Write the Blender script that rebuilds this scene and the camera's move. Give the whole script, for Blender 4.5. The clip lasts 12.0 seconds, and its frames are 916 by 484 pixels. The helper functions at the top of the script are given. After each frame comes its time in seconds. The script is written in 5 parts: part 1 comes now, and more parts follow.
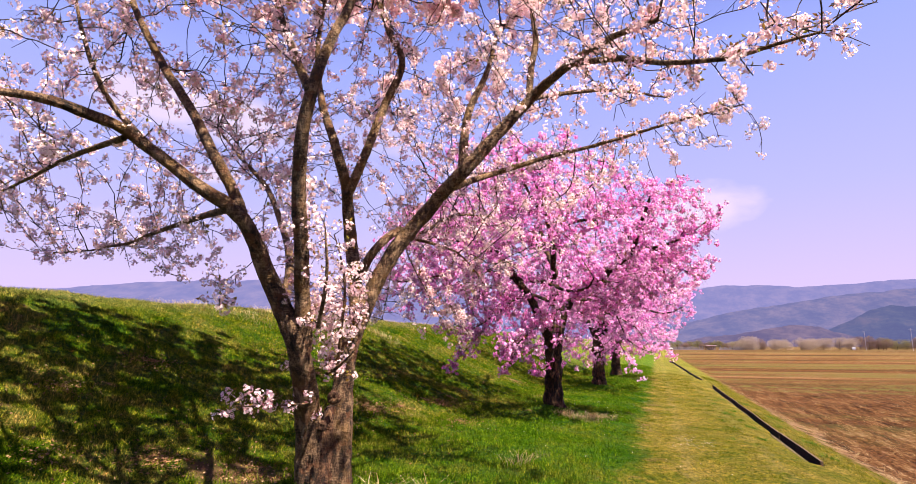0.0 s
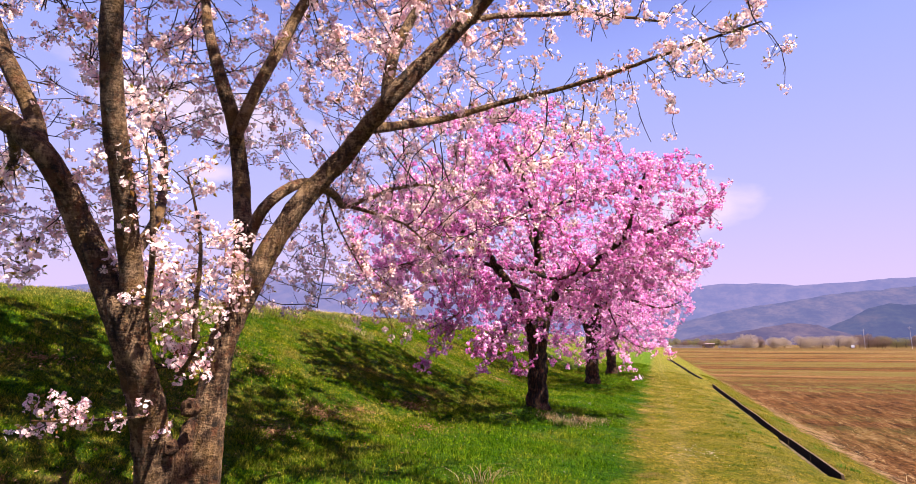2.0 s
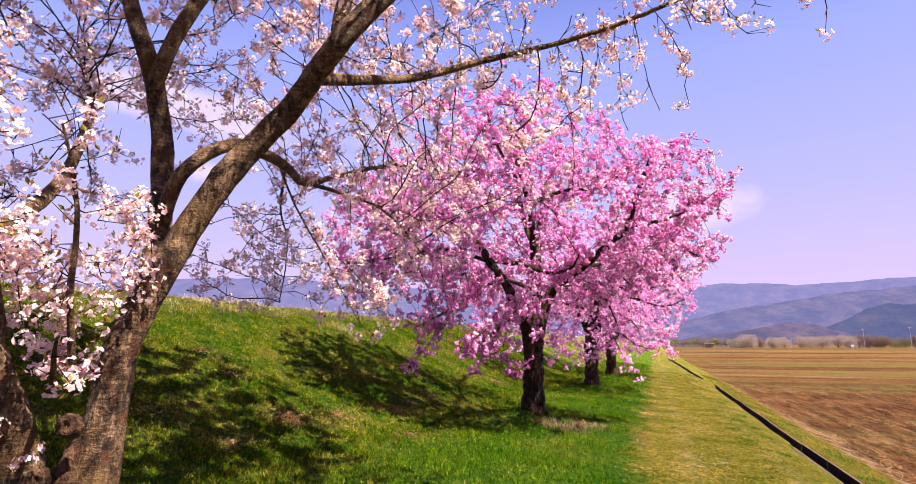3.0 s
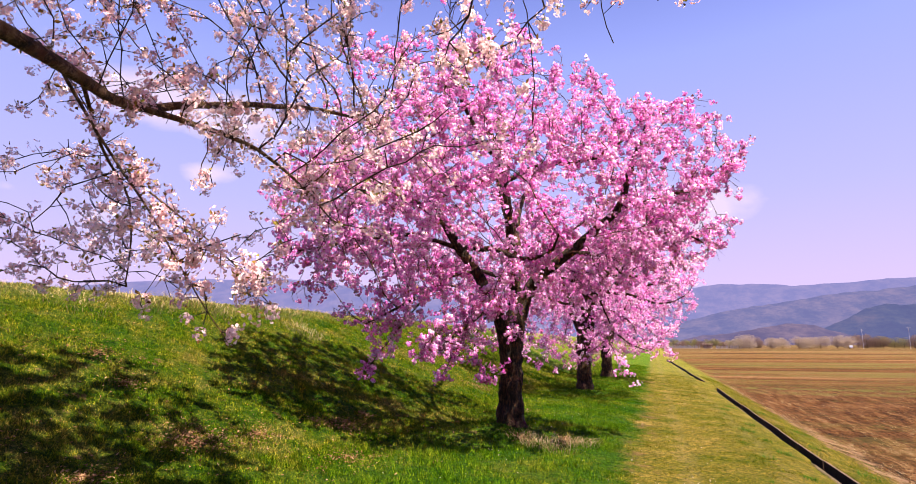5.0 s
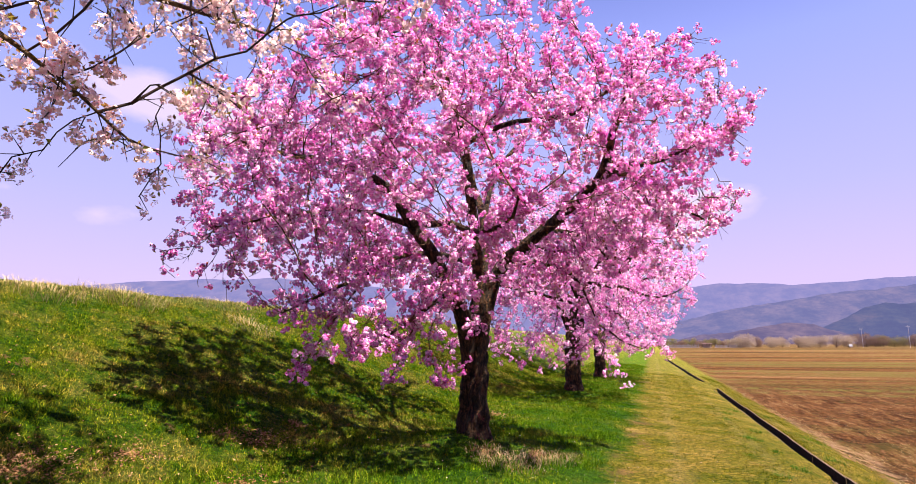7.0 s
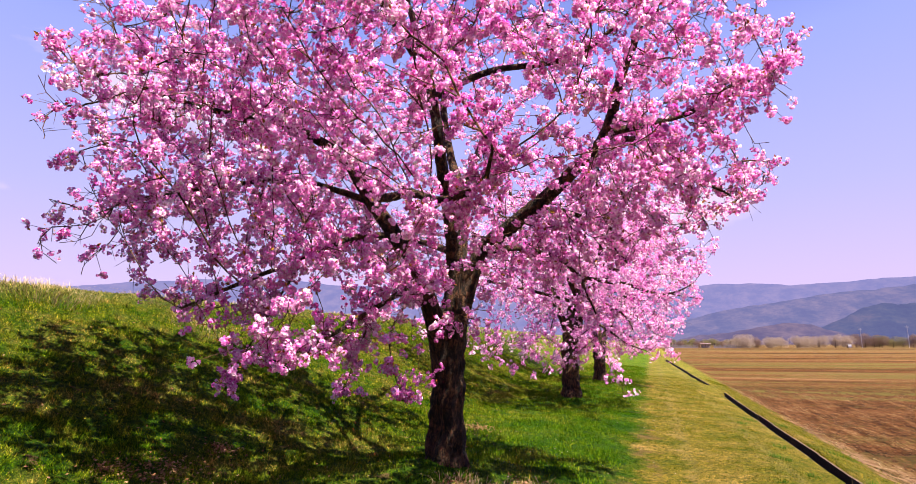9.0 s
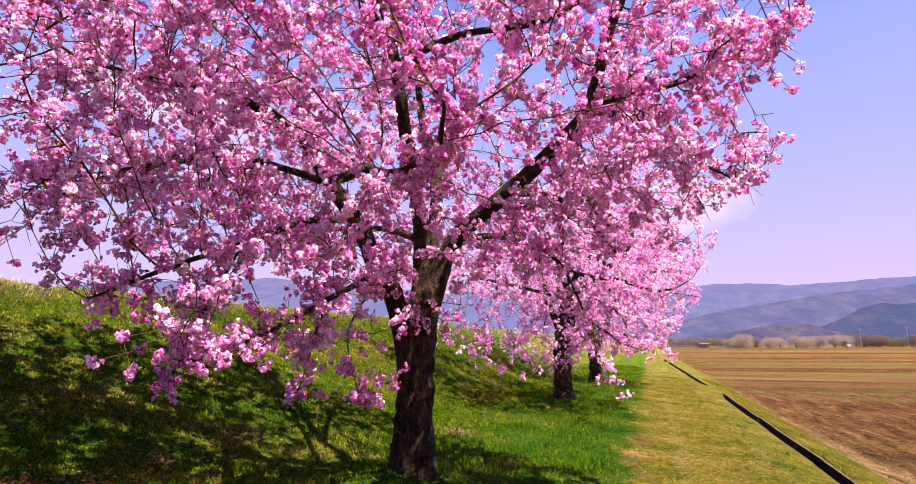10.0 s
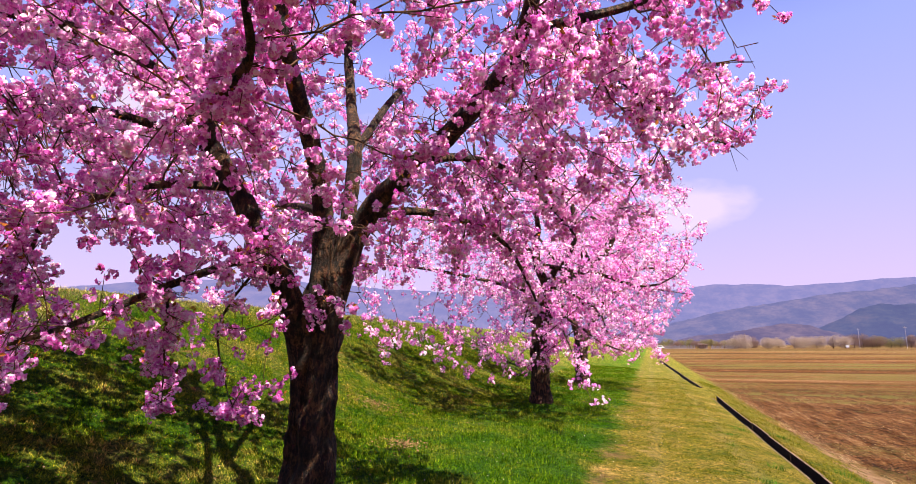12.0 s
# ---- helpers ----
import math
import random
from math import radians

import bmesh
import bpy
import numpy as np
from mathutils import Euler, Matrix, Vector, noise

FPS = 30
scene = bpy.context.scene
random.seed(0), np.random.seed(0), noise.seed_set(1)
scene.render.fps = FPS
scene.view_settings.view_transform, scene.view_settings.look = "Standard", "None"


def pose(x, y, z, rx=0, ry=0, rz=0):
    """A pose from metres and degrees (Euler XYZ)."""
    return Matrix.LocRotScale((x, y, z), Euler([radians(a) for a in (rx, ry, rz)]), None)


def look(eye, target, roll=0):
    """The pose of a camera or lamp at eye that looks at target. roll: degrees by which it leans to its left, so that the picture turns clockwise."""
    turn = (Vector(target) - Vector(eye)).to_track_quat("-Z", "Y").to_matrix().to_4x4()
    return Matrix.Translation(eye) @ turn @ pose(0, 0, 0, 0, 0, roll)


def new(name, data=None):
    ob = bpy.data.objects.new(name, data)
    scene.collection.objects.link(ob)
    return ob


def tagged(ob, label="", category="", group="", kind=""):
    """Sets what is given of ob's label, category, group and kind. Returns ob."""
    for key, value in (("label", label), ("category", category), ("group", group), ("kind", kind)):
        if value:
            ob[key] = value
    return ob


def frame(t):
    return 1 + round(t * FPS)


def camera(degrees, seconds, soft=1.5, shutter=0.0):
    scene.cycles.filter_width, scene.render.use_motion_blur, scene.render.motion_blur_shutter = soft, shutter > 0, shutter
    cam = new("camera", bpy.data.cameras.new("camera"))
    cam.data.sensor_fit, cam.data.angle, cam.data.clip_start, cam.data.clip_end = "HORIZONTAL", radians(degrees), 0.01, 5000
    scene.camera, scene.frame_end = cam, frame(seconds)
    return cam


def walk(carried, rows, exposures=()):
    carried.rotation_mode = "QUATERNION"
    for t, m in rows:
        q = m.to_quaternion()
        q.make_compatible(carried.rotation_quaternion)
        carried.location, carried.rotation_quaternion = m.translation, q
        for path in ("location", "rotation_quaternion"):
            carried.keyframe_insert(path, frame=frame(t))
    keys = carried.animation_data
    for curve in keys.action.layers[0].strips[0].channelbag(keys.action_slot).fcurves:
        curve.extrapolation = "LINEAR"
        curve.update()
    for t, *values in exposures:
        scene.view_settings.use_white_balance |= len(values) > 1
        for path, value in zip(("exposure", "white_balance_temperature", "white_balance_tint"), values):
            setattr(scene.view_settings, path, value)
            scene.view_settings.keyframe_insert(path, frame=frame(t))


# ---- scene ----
cam = camera(78.0, 12.0, soft=0.7)
PATH = [
    (0, (-0.003, 0.042, 1.842), (-0.648, 1.901, 2.201), -0.0),
    (0.5, (0.026, 0.387, 1.811), (-0.618, 2.246, 2.17), -0.0),
    (1, (0.032, 0.746, 1.801), (-0.612, 2.605, 2.158), -0.0),
    (1.5, (0.039, 1.118, 1.81), (-0.604, 2.978, 2.165), 0.0),
    (2, (0.052, 1.515, 1.787), (-0.59, 3.376, 2.14), -0.0),
    (2.5, (-0.003, 1.905, 1.801), (-0.644, 3.766, 2.154), -0.1),
    (3, (-0.035, 2.306, 1.784), (-0.675, 4.168, 2.136), -0.0),
    (3.2, (-0.047, 2.44, 1.801), (-0.687, 4.302, 2.152), 0.0),
    (4.8, (-0.042, 3.85, 1.783), (-0.675, 5.714, 2.134), -0.1),
    (5, (-0.026, 4.02, 1.776), (-0.66, 5.883, 2.132), -0.1),
    (5.5, (0.05, 4.433, 1.743), (-0.584, 6.296, 2.1), -0.1),
    (6, (0.101, 4.839, 1.752), (-0.531, 6.703, 2.108), -0.1),
    (6.5, (0.086, 5.27, 1.748), (-0.545, 7.134, 2.104), -0.2),
    (7, (0.084, 5.707, 1.717), (-0.547, 7.571, 2.072), -0.2),
    (7.2, (0.049, 5.804, 1.721), (-0.571, 7.672, 2.076), -0.2),
    (8.8, (-0.082, 7.105, 1.77), (-0.712, 8.971, 2.117), 0.0),
    (9, (-0.095, 7.256, 1.756), (-0.721, 9.122, 2.112), -0.2),
    (9.5, (-0.038, 7.627, 1.742), (-0.664, 9.493, 2.097), -0.2),
    (10, (-0.008, 7.986, 1.732), (-0.632, 9.853, 2.088), -0.2),
    (10.5, (0.0, 8.313, 1.758), (-0.623, 10.179, 2.115), -0.2),
    (11, (0.063, 8.672, 1.737), (-0.558, 10.539, 2.094), -0.2),
    (11.5, (0.148, 9.02, 1.725), (-0.472, 10.888, 2.081), -0.2),
    (12, (0.316, 9.337, 1.719), (-0.304, 11.205, 2.077), -0.2),
]
walk(cam, [(t, look(eye, target, roll)) for t, eye, target, roll in PATH], [(0, 1.95), (12, 1.95)])

# ---- world and sun ----
SUN_DIR = Vector((0.50, -0.18, 0.85)).normalized()
sun = new("sun", bpy.data.lights.new("sun", "SUN"))
sun.data.energy, sun.data.angle, sun.data.color = 5.0, radians(0.53), (1.0, 0.89, 0.74)
sun.matrix_world = look(SUN_DIR * 50, (0, 0, 0))

world = bpy.data.worlds.new("sky")
scene.world = world
world.use_nodes = True


def link_nodes(tree):
    """Two helpers for a node tree: make a node, and join sockets."""
    def node(kind, **values):
        n = tree.nodes.new(kind)
        for key, value in values.items():
            if key == "blend_type":
                n.blend_type = value
            elif key == "data_type":
                n.data_type = value
            elif key == "operation":
                n.operation = value
            elif key == "feature":
                n.feature = value
            else:
                n.inputs[key].default_value = value
        return n

    def join(a, b):
        tree.links.new(a, b)
    return node, join


def ramp(tree, fac, stops):
    """A colour ramp over fac with (place, colour) stops."""
    n = tree.nodes.new("ShaderNodeValToRGB")
    while len(n.color_ramp.elements) < len(stops):
        n.color_ramp.elements.new(0.5)
    for e, (at, col) in zip(n.color_ramp.elements, stops):
        e.position, e.color = at, (*col, 1) if len(col) == 3 else col
    tree.links.new(fac, n.inputs[0])
    return n.outputs[0]


def grey(v):
    return (v, v, v)


def build_sky():
    tree = world.node_tree
    tree.nodes.clear()
    node, join = link_nodes(tree)
    out = node("ShaderNodeOutputWorld")
    bg = node("ShaderNodeBackground", Strength=0.342)
    sky = node("ShaderNodeTexSky")
    sky.sky_type, sky.sun_disc, sky.dust_density = "NISHITA", False, 2.0
    sky.sun_elevation, sky.sun_rotation = math.asin(SUN_DIR.z), math.atan2(SUN_DIR.x, SUN_DIR.y)
    dim = node("ShaderNodeVectorMath", operation="SCALE")
    dim.inputs["Scale"].default_value = 0.10
    join(sky.outputs[0], dim.inputs[0])
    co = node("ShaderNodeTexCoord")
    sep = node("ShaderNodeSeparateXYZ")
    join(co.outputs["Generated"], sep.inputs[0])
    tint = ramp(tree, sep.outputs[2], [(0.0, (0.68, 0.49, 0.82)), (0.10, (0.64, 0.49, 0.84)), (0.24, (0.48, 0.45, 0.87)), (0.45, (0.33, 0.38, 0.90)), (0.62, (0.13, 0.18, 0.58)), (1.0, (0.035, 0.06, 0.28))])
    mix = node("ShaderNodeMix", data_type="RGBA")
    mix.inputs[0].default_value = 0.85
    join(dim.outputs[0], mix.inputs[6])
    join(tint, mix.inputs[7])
    # soft fair-weather clouds low over the horizon
    squash = node("ShaderNodeMapping")
    squash.inputs["Scale"].default_value = (1.0, 1.0, 2.2)
    join(co.outputs["Generated"], squash.inputs[0])
    puff = node("ShaderNodeTexNoise", Scale=3.4, Detail=7.0, Roughness=0.55)
    join(squash.outputs[0], puff.inputs["Vector"])
    total = None
    for way, size in CLOUDS:
        d = node("ShaderNodeVectorMath", operation="DISTANCE")
        join(squash.outputs[0], d.inputs[0])
        v = Vector(way).normalized()
        d.inputs[1].default_value = (v.x, v.y, v.z * 2.2)
        m = node("ShaderNodeMapRange")
        m.inputs["From Min"].default_value, m.inputs["From Max"].default_value = 0.0, size
        m.inputs["To Min"].default_value, m.inputs["To Max"].default_value = 0.42, 0.0
        join(d.outputs["Value"], m.inputs[0])
        if total is None:
            total = m.outputs[0]
        else:
            a = node("ShaderNodeMath", operation="MAXIMUM")
            join(total, a.inputs[0])
            join(m.outputs[0], a.inputs[1])
            total = a.outputs[0]
    s = node("ShaderNodeMath", operation="ADD")
    join(puff.outputs[0], s.inputs[0])
    join(total, s.inputs[1])
    cover = ramp(tree, s.outputs[0], [(0.70, grey(0.0)), (0.86, grey(0.8))])
    cloudy = node("ShaderNodeMix", data_type="RGBA")
    cloudy.inputs[7].default_value = (0.76, 0.61, 0.78, 1)
    join(cover, cloudy.inputs[0])
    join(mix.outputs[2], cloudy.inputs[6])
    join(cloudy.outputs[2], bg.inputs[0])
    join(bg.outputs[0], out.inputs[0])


CLOUDS = [((0.10, 0.97, 0.22), 0.15), ((-0.69, 0.62, 0.37), 0.17), ((-0.62, 0.70, 0.36), 0.17), ((-0.43, 0.83, 0.36), 0.20), ((-0.773, 0.605, 0.193), 0.13), ((-0.831, 0.513, 0.215), 0.10), ((-0.666, 0.696, 0.268), 0.08)]
build_sky()


# ---- materials ----
def material(name):
    m = bpy.data.materials.new(name)
    m.use_nodes = True
    m.node_tree.nodes.clear()
    node, join = link_nodes(m.node_tree)
    out = node("ShaderNodeOutputMaterial")
    return m, m.node_tree, node, join, out


def place(node, join, scale):
    co = node("ShaderNodeTexCoord")
    mp = node("ShaderNodeMapping")
    mp.inputs["Scale"].default_value = scale
    join(co.outputs["Object"], mp.inputs[0])
    return mp.outputs[0]


def noise_of(node, join, vec, scale, detail=5.0, rough=0.55):
    n = node("ShaderNodeTexNoise", Scale=scale, Detail=detail, Roughness=rough)
    join(vec, n.inputs["Vector"])
    return n.outputs[0]


def mixed(node, join, fac, a, b, how="MIX"):
    """A colour mix; fac, a and b are sockets or values."""
    m = node("ShaderNodeMix", data_type="RGBA", blend_type=how)
    for socket, v in ((m.inputs[0], fac), (m.inputs[6], a), (m.inputs[7], b)):
        if isinstance(v, bpy.types.NodeSocket):
            join(v, socket)
        else:
            socket.default_value = v if not isinstance(v, tuple) else (*v, 1)
    return m.outputs[2]


def math_of(node, join, op, a, b):
    m = node("ShaderNodeMath", operation=op)
    for socket, v in ((m.inputs[0], a), (m.inputs[1], b)):
        if isinstance(v, bpy.types.NodeSocket):
            join(v, socket)
        else:
            socket.default_value = v
    return m.outputs[0]


def bumped(node, join, height, strength, distance):
    b = node("ShaderNodeBump", Strength=strength, Distance=distance)
    join(height, b.inputs["Height"])
    return b.outputs[0]


def grass_colour(tree, node, join):
    """The colour of turf over the whole place: dry on the levee in patches, lush along its foot, short and olive on the track."""
    here = place(node, join, (1, 1, 1))
    sep = node("ShaderNodeSeparateXYZ")
    join(here, sep.inputs[0])
    broad = noise_of(node, join, here, 0.9, 4.0, 0.6)
    fine = noise_of(node, join, here, 5.5, 4.0, 0.65)
    grit = noise_of(node, join, here, 28.0, 4.0, 0.7)
    patch = math_of(node, join, "ADD", math_of(node, join, "MULTIPLY", broad, 0.45), math_of(node, join, "MULTIPLY", fine, 0.35))
    patch = math_of(node, join, "ADD", patch, math_of(node, join, "MULTIPLY", grit, 0.20))
    slope = ramp(tree, patch, [(0.36, (0.050, 0.150, 0.006)), (0.45, (0.160, 0.240, 0.012)), (0.51, (0.31, 0.30, 0.032)), (0.565, (0.48, 0.36, 0.10)), (0.63, (0.56, 0.34, 0.16))])
    lush = ramp(tree, patch, [(0.36, (0.070, 0.195, 0.010)), (0.50, (0.185, 0.290, 0.018)), (0.57, (0.31, 0.32, 0.042)), (0.66, (0.46, 0.36, 0.11))])
    track = ramp(tree, patch, [(0.38, (0.165, 0.21, 0.022)), (0.48, (0.355, 0.30, 0.045)), (0.56, (0.52, 0.365, 0.10)), (0.64, (0.78, 0.51, 0.25))])
    crest = ramp(tree, patch, [(0.38, (0.30, 0.28, 0.07)), (0.52, (0.52, 0.42, 0.20)), (0.66, (0.66, 0.52, 0.32))])
    wob = math_of(node, join, "ADD", sep.outputs[0], math_of(node, join, "MULTIPLY", math_of(node, join, "SUBTRACT", broad, 0.5), 1.6))
    wob2 = math_of(node, join, "ADD", sep.outputs[0], math_of(node, join, "MULTIPLY", math_of(node, join, "SUBTRACT", math_of(node, join, "ADD", math_of(node, join, "MULTIPLY", broad, 0.5), math_of(node, join, "MULTIPLY", fine, 0.5)), 0.5), 1.3))

    def step(x, a, b):
        m = node("ShaderNodeMapRange")
        m.inputs["From Min"].default_value, m.inputs["From Max"].default_value = a, b
        join(x, m.inputs[0])
        return m.outputs[0]
    c = mixed(node, join, step(wob, -4.2, -2.4), slope, lush)
    c = mixed(node, join, step(wob, -8.3, -9.3), c, crest)
    c = mixed(node, join, step(wob2, -0.60, -0.22), c, track)
    c = mixed(node, join, 1.0, c, (0.385, 0.425, 0.33), "MULTIPLY")
    tuft = noise_of(node, join, here, 17.0, 4.0, 0.8)
    c = mixed(node, join, 1.0, c, ramp(tree, tuft, [(0.38, (0.34, 0.46, 0.38)), (0.50, (0.92, 0.98, 0.92)), (0.62, (1.65, 1.48, 1.5))]), "MULTIPLY")
    blade = noise_of(node, join, here, 70.0, 3.0, 0.75)
    c = mixed(node, join, 1.0, c, ramp(tree, blade, [(0.36, (0.40, 0.48, 0.42)), (0.50, (0.95, 0.98, 0.95)), (0.64, (1.75, 1.6, 1.6))]), "MULTIPLY")
    return c, here, sep, broad, fine, step, wob, wob2


def ground_material():
    m, tree, node, join, out = material("ground_turf_and_soil")
    turf, here, sep, broad, fine, step, wob, wob2 = grass_colour(tree, node, join)
    # a darker thatch between the blades, with their shade put into the colour
    thatch_shade = mixed(node, join, step(wob2, -0.60, -0.22), (0.40, 0.56, 0.34), (0.86, 0.80, 0.70))
    thatch_shade = mixed(node, join, step(sep.outputs[1], 30.0, 48.0), thatch_shade, (0.9, 0.9, 0.9))
    turf = mixed(node, join, 1.0, turf, thatch_shade, "MULTIPLY")
    rut = math_of(node, join, "SUBTRACT", math_of(node, join, "ABSOLUTE", math_of(node, join, "SUBTRACT", math_of(node, join, "ABSOLUTE", math_of(node, join, "SUBTRACT", wob2, 0.95), 0.0), 0.62), 0.0), math_of(node, join, "MULTIPLY", fine, 0.35))
    bare = step(rut, -0.02, -0.16)
    turf = mixed(node, join, math_of(node, join, "MULTIPLY", bare, math_of(node, join, "MULTIPLY", broad, 0.45)), turf, (0.29, 0.20, 0.095))
    # bare earth, trodden round the first trunk and in scattered scars
    scar = noise_of(node, join, here, 1.7, 6.0, 0.7)
    dx = math_of(node, join, "ADD", sep.outputs[0], 3.75)
    dy = math_of(node, join, "SUBTRACT", sep.outputs[1], 4.75)
    round_trunk = math_of(node, join, "SQRT", math_of(node, join, "ADD", math_of(node, join, "MULTIPLY", dx, dx), math_of(node, join, "MULTIPLY", dy, dy)), 0.0)
    near_trunk = step(math_of(node, join, "ADD", round_trunk, math_of(node, join, "MULTIPLY", scar, 2.4)), 1.95, 1.45)
    levee = step(sep.outputs[0], -2.2, -3.0)
    scarred = math_of(node, join, "MAXIMUM", near_trunk, math_of(node, join, "MULTIPLY", step(scar, 0.625, 0.665), levee))
    edge = math_of(node, join, "MULTIPLY", step(math_of(node, join, "ABSOLUTE", math_of(node, join, "ADD", wob2, 0.30), 0.0), 0.42, 0.10), step(scar, 0.53, 0.62))
    scarred = math_of(node, join, "MAXIMUM", scarred, math_of(node, join, "MULTIPLY", edge, 0.75))
    turf = mixed(node, join, math_of(node, join, "MULTIPLY", scarred, 0.8), turf, mixed(node, join, fine, (0.085, 0.036, 0.018), (0.26, 0.14, 0.075)))
    # ploughed paddies: streaks along the track near it, bands across it far away
    stretched = node("ShaderNodeMapping")
    stretched.inputs["Scale"].default_value = (1.0, 0.13, 1.0)
    join(here, stretched.inputs[0])
    streak = noise_of(node, join, stretched.outputs[0], 3.0, 8.0, 0.75)
    across = node("ShaderNodeMapping")
    across.inputs["Scale"].default_value = (0.012, 0.17, 1.0)
    join(here, across.inputs[0])
    band = noise_of(node, join, across.outputs[0], 0.9, 9.0, 0.75)
    clod = noise_of(node, join, here, 9.0, 9.0, 0.85)
    furrow = node("ShaderNodeMapping")
    furrow.inputs["Scale"].default_value = (0.006, 0.055, 1.0)
    join(here, furrow.inputs[0])
    lines = noise_of(node, join, furrow.outputs[0], 1.1, 11.0, 0.8)
    deep = step(sep.outputs[1], 22.0, 60.0)
    grain = node("ShaderNodeMix", data_type="FLOAT")
    join(deep, grain.inputs[0])
    join(streak, grain.inputs[2])
    join(lines, grain.inputs[3])
    soil = ramp(tree, math_of(node, join, "ADD", math_of(node, join, "MULTIPLY", grain.outputs[0], 0.55), math_of(node, join, "MULTIPLY", clod, 0.45)), [(0.42, (0.022, 0.007, 0.003)), (0.47, (0.105, 0.036, 0.010)), (0.515, (0.245, 0.104, 0.034)), (0.555, (0.42, 0.23, 0.10)), (0.61, (0.66, 0.47, 0.29))])
    weeds = ramp(tree, math_of(node, join, "ADD", math_of(node, join, "MULTIPLY", band, 0.75), math_of(node, join, "MULTIPLY", fine, 0.25)), [(0.49, grey(0.0)), (0.56, grey(0.8))])
    field = mixed(node, join, math_of(node, join, "MULTIPLY", weeds, step(sep.outputs[1], 16.0, 34.0)), soil, mixed(node, join, fine, (0.12, 0.13, 0.022), (0.34, 0.30, 0.09)))
    far = step(sep.outputs[1], 120.0, 330.0)
    field = mixed(node, join, math_of(node, join, "MULTIPLY", far, 0.5), field, mixed(node, join, step(lines, 0.44, 0.58), (0.11, 0.060, 0.020), (0.27, 0.20, 0.09)))
    # a strip of bare pale earth along the far bank of the drain
    sx = math_of(node, join, "ADD", sep.outputs[0], math_of(node, join, "MULTIPLY", math_of(node, join, "SUBTRACT", broad, 0.5), 1.6))
    strip = math_of(node, join, "MULTIPLY", step(math_of(node, join, "ABSOLUTE", math_of(node, join, "SUBTRACT", sx, 4.15), 0.0), 0.50, 0.18), step(scar, 0.44, 0.54))
    strip = math_of(node, join, "MULTIPLY", strip, step(sep.outputs[1], 30.0, 24.0))
    shift = math_of(node, join, "ADD", wob, math_of(node, join, "MULTIPLY", math_of(node, join, "SUBTRACT", fine, 0.5), 1.2))
    field = mixed(node, join, 1.0, field, (0.455, 0.435, 0.43), "MULTIPLY")
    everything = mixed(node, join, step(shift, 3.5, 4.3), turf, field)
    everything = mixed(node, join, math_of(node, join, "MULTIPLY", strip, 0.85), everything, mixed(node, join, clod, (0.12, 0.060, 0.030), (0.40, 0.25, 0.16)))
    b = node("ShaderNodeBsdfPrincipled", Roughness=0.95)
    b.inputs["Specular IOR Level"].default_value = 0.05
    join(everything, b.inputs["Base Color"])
    height = math_of(node, join, "ADD", math_of(node, join, "MULTIPLY", clod, 0.6), fine)
    join(bumped(node, join, math_of(node, join, "ADD", height, noise_of(node, join, here, 34.0, 3.0, 0.7)), 1.0, 0.10), b.inputs["Normal"])
    join(b.outputs[0], out.inputs[0])
    return m


def blade_material():
    m, tree, node, join, out = material("grass_blades")
    turf = grass_colour(tree, node, join)[0]
    geo = node("ShaderNodeNewGeometry")
    tone = ramp(tree, geo.outputs["Random Per Island"], [(0.0, (0.38, 0.52, 0.35)), (0.45, (1.0, 1.05, 0.9)), (0.84, (1.45, 1.35, 1.0)), (1.0, (2.2, 1.7, 1.7))])
    col = mixed(node, join, 1.0, turf, tone, "MULTIPLY")
    d = node("ShaderNodeBsdfDiffuse")
    t = node("ShaderNodeBsdfTranslucent")
    join(col, d.inputs[0])
    join(col, t.inputs[0])
    mx = node("ShaderNodeMixShader")
    mx.inputs[0].default_value = 0.3
    join(d.outputs[0], mx.inputs[1])
    join(t.outputs[0], mx.inputs[2])
    join(mx.outputs[0], out.inputs[0])
    return m


def petal_material(name, stops, through_light, spread=0.8):
    m, tree, node, join, out = material(name)
    geo = node("ShaderNodeNewGeometry")
    here = place(node, join, (1, 1, 1))
    drift = noise_of(node, join, here, 1.3, 3.0)
    tuft = noise_of(node, join, here, 15.0, 2.0)
    fac = math_of(node, join, "ADD", math_of(node, join, "MULTIPLY", geo.outputs["Random Per Island"], spread), math_of(node, join, "MULTIPLY", math_of(node, join, "SUBTRACT", drift, 0.4), 0.9))
    fac = math_of(node, join, "ADD", fac, math_of(node, join, "MULTIPLY", math_of(node, join, "SUBTRACT", tuft, 0.5), 0.8))
    fac = math_of(node, join, "ADD", fac, (0.8 - spread) / 2)
    col = ramp(tree, fac, stops)
    d = node("ShaderNodeBsdfDiffuse")
    t = node("ShaderNodeBsdfTranslucent")
    join(col, d.inputs[0])
    join(col, t.inputs[0])
    mx = node("ShaderNodeMixShader")
    mx.inputs[0].default_value = through_light
    join(d.outputs[0], mx.inputs[1])
    join(t.outputs[0], mx.inputs[2])
    join(mx.outputs[0], out.inputs[0])
    return m


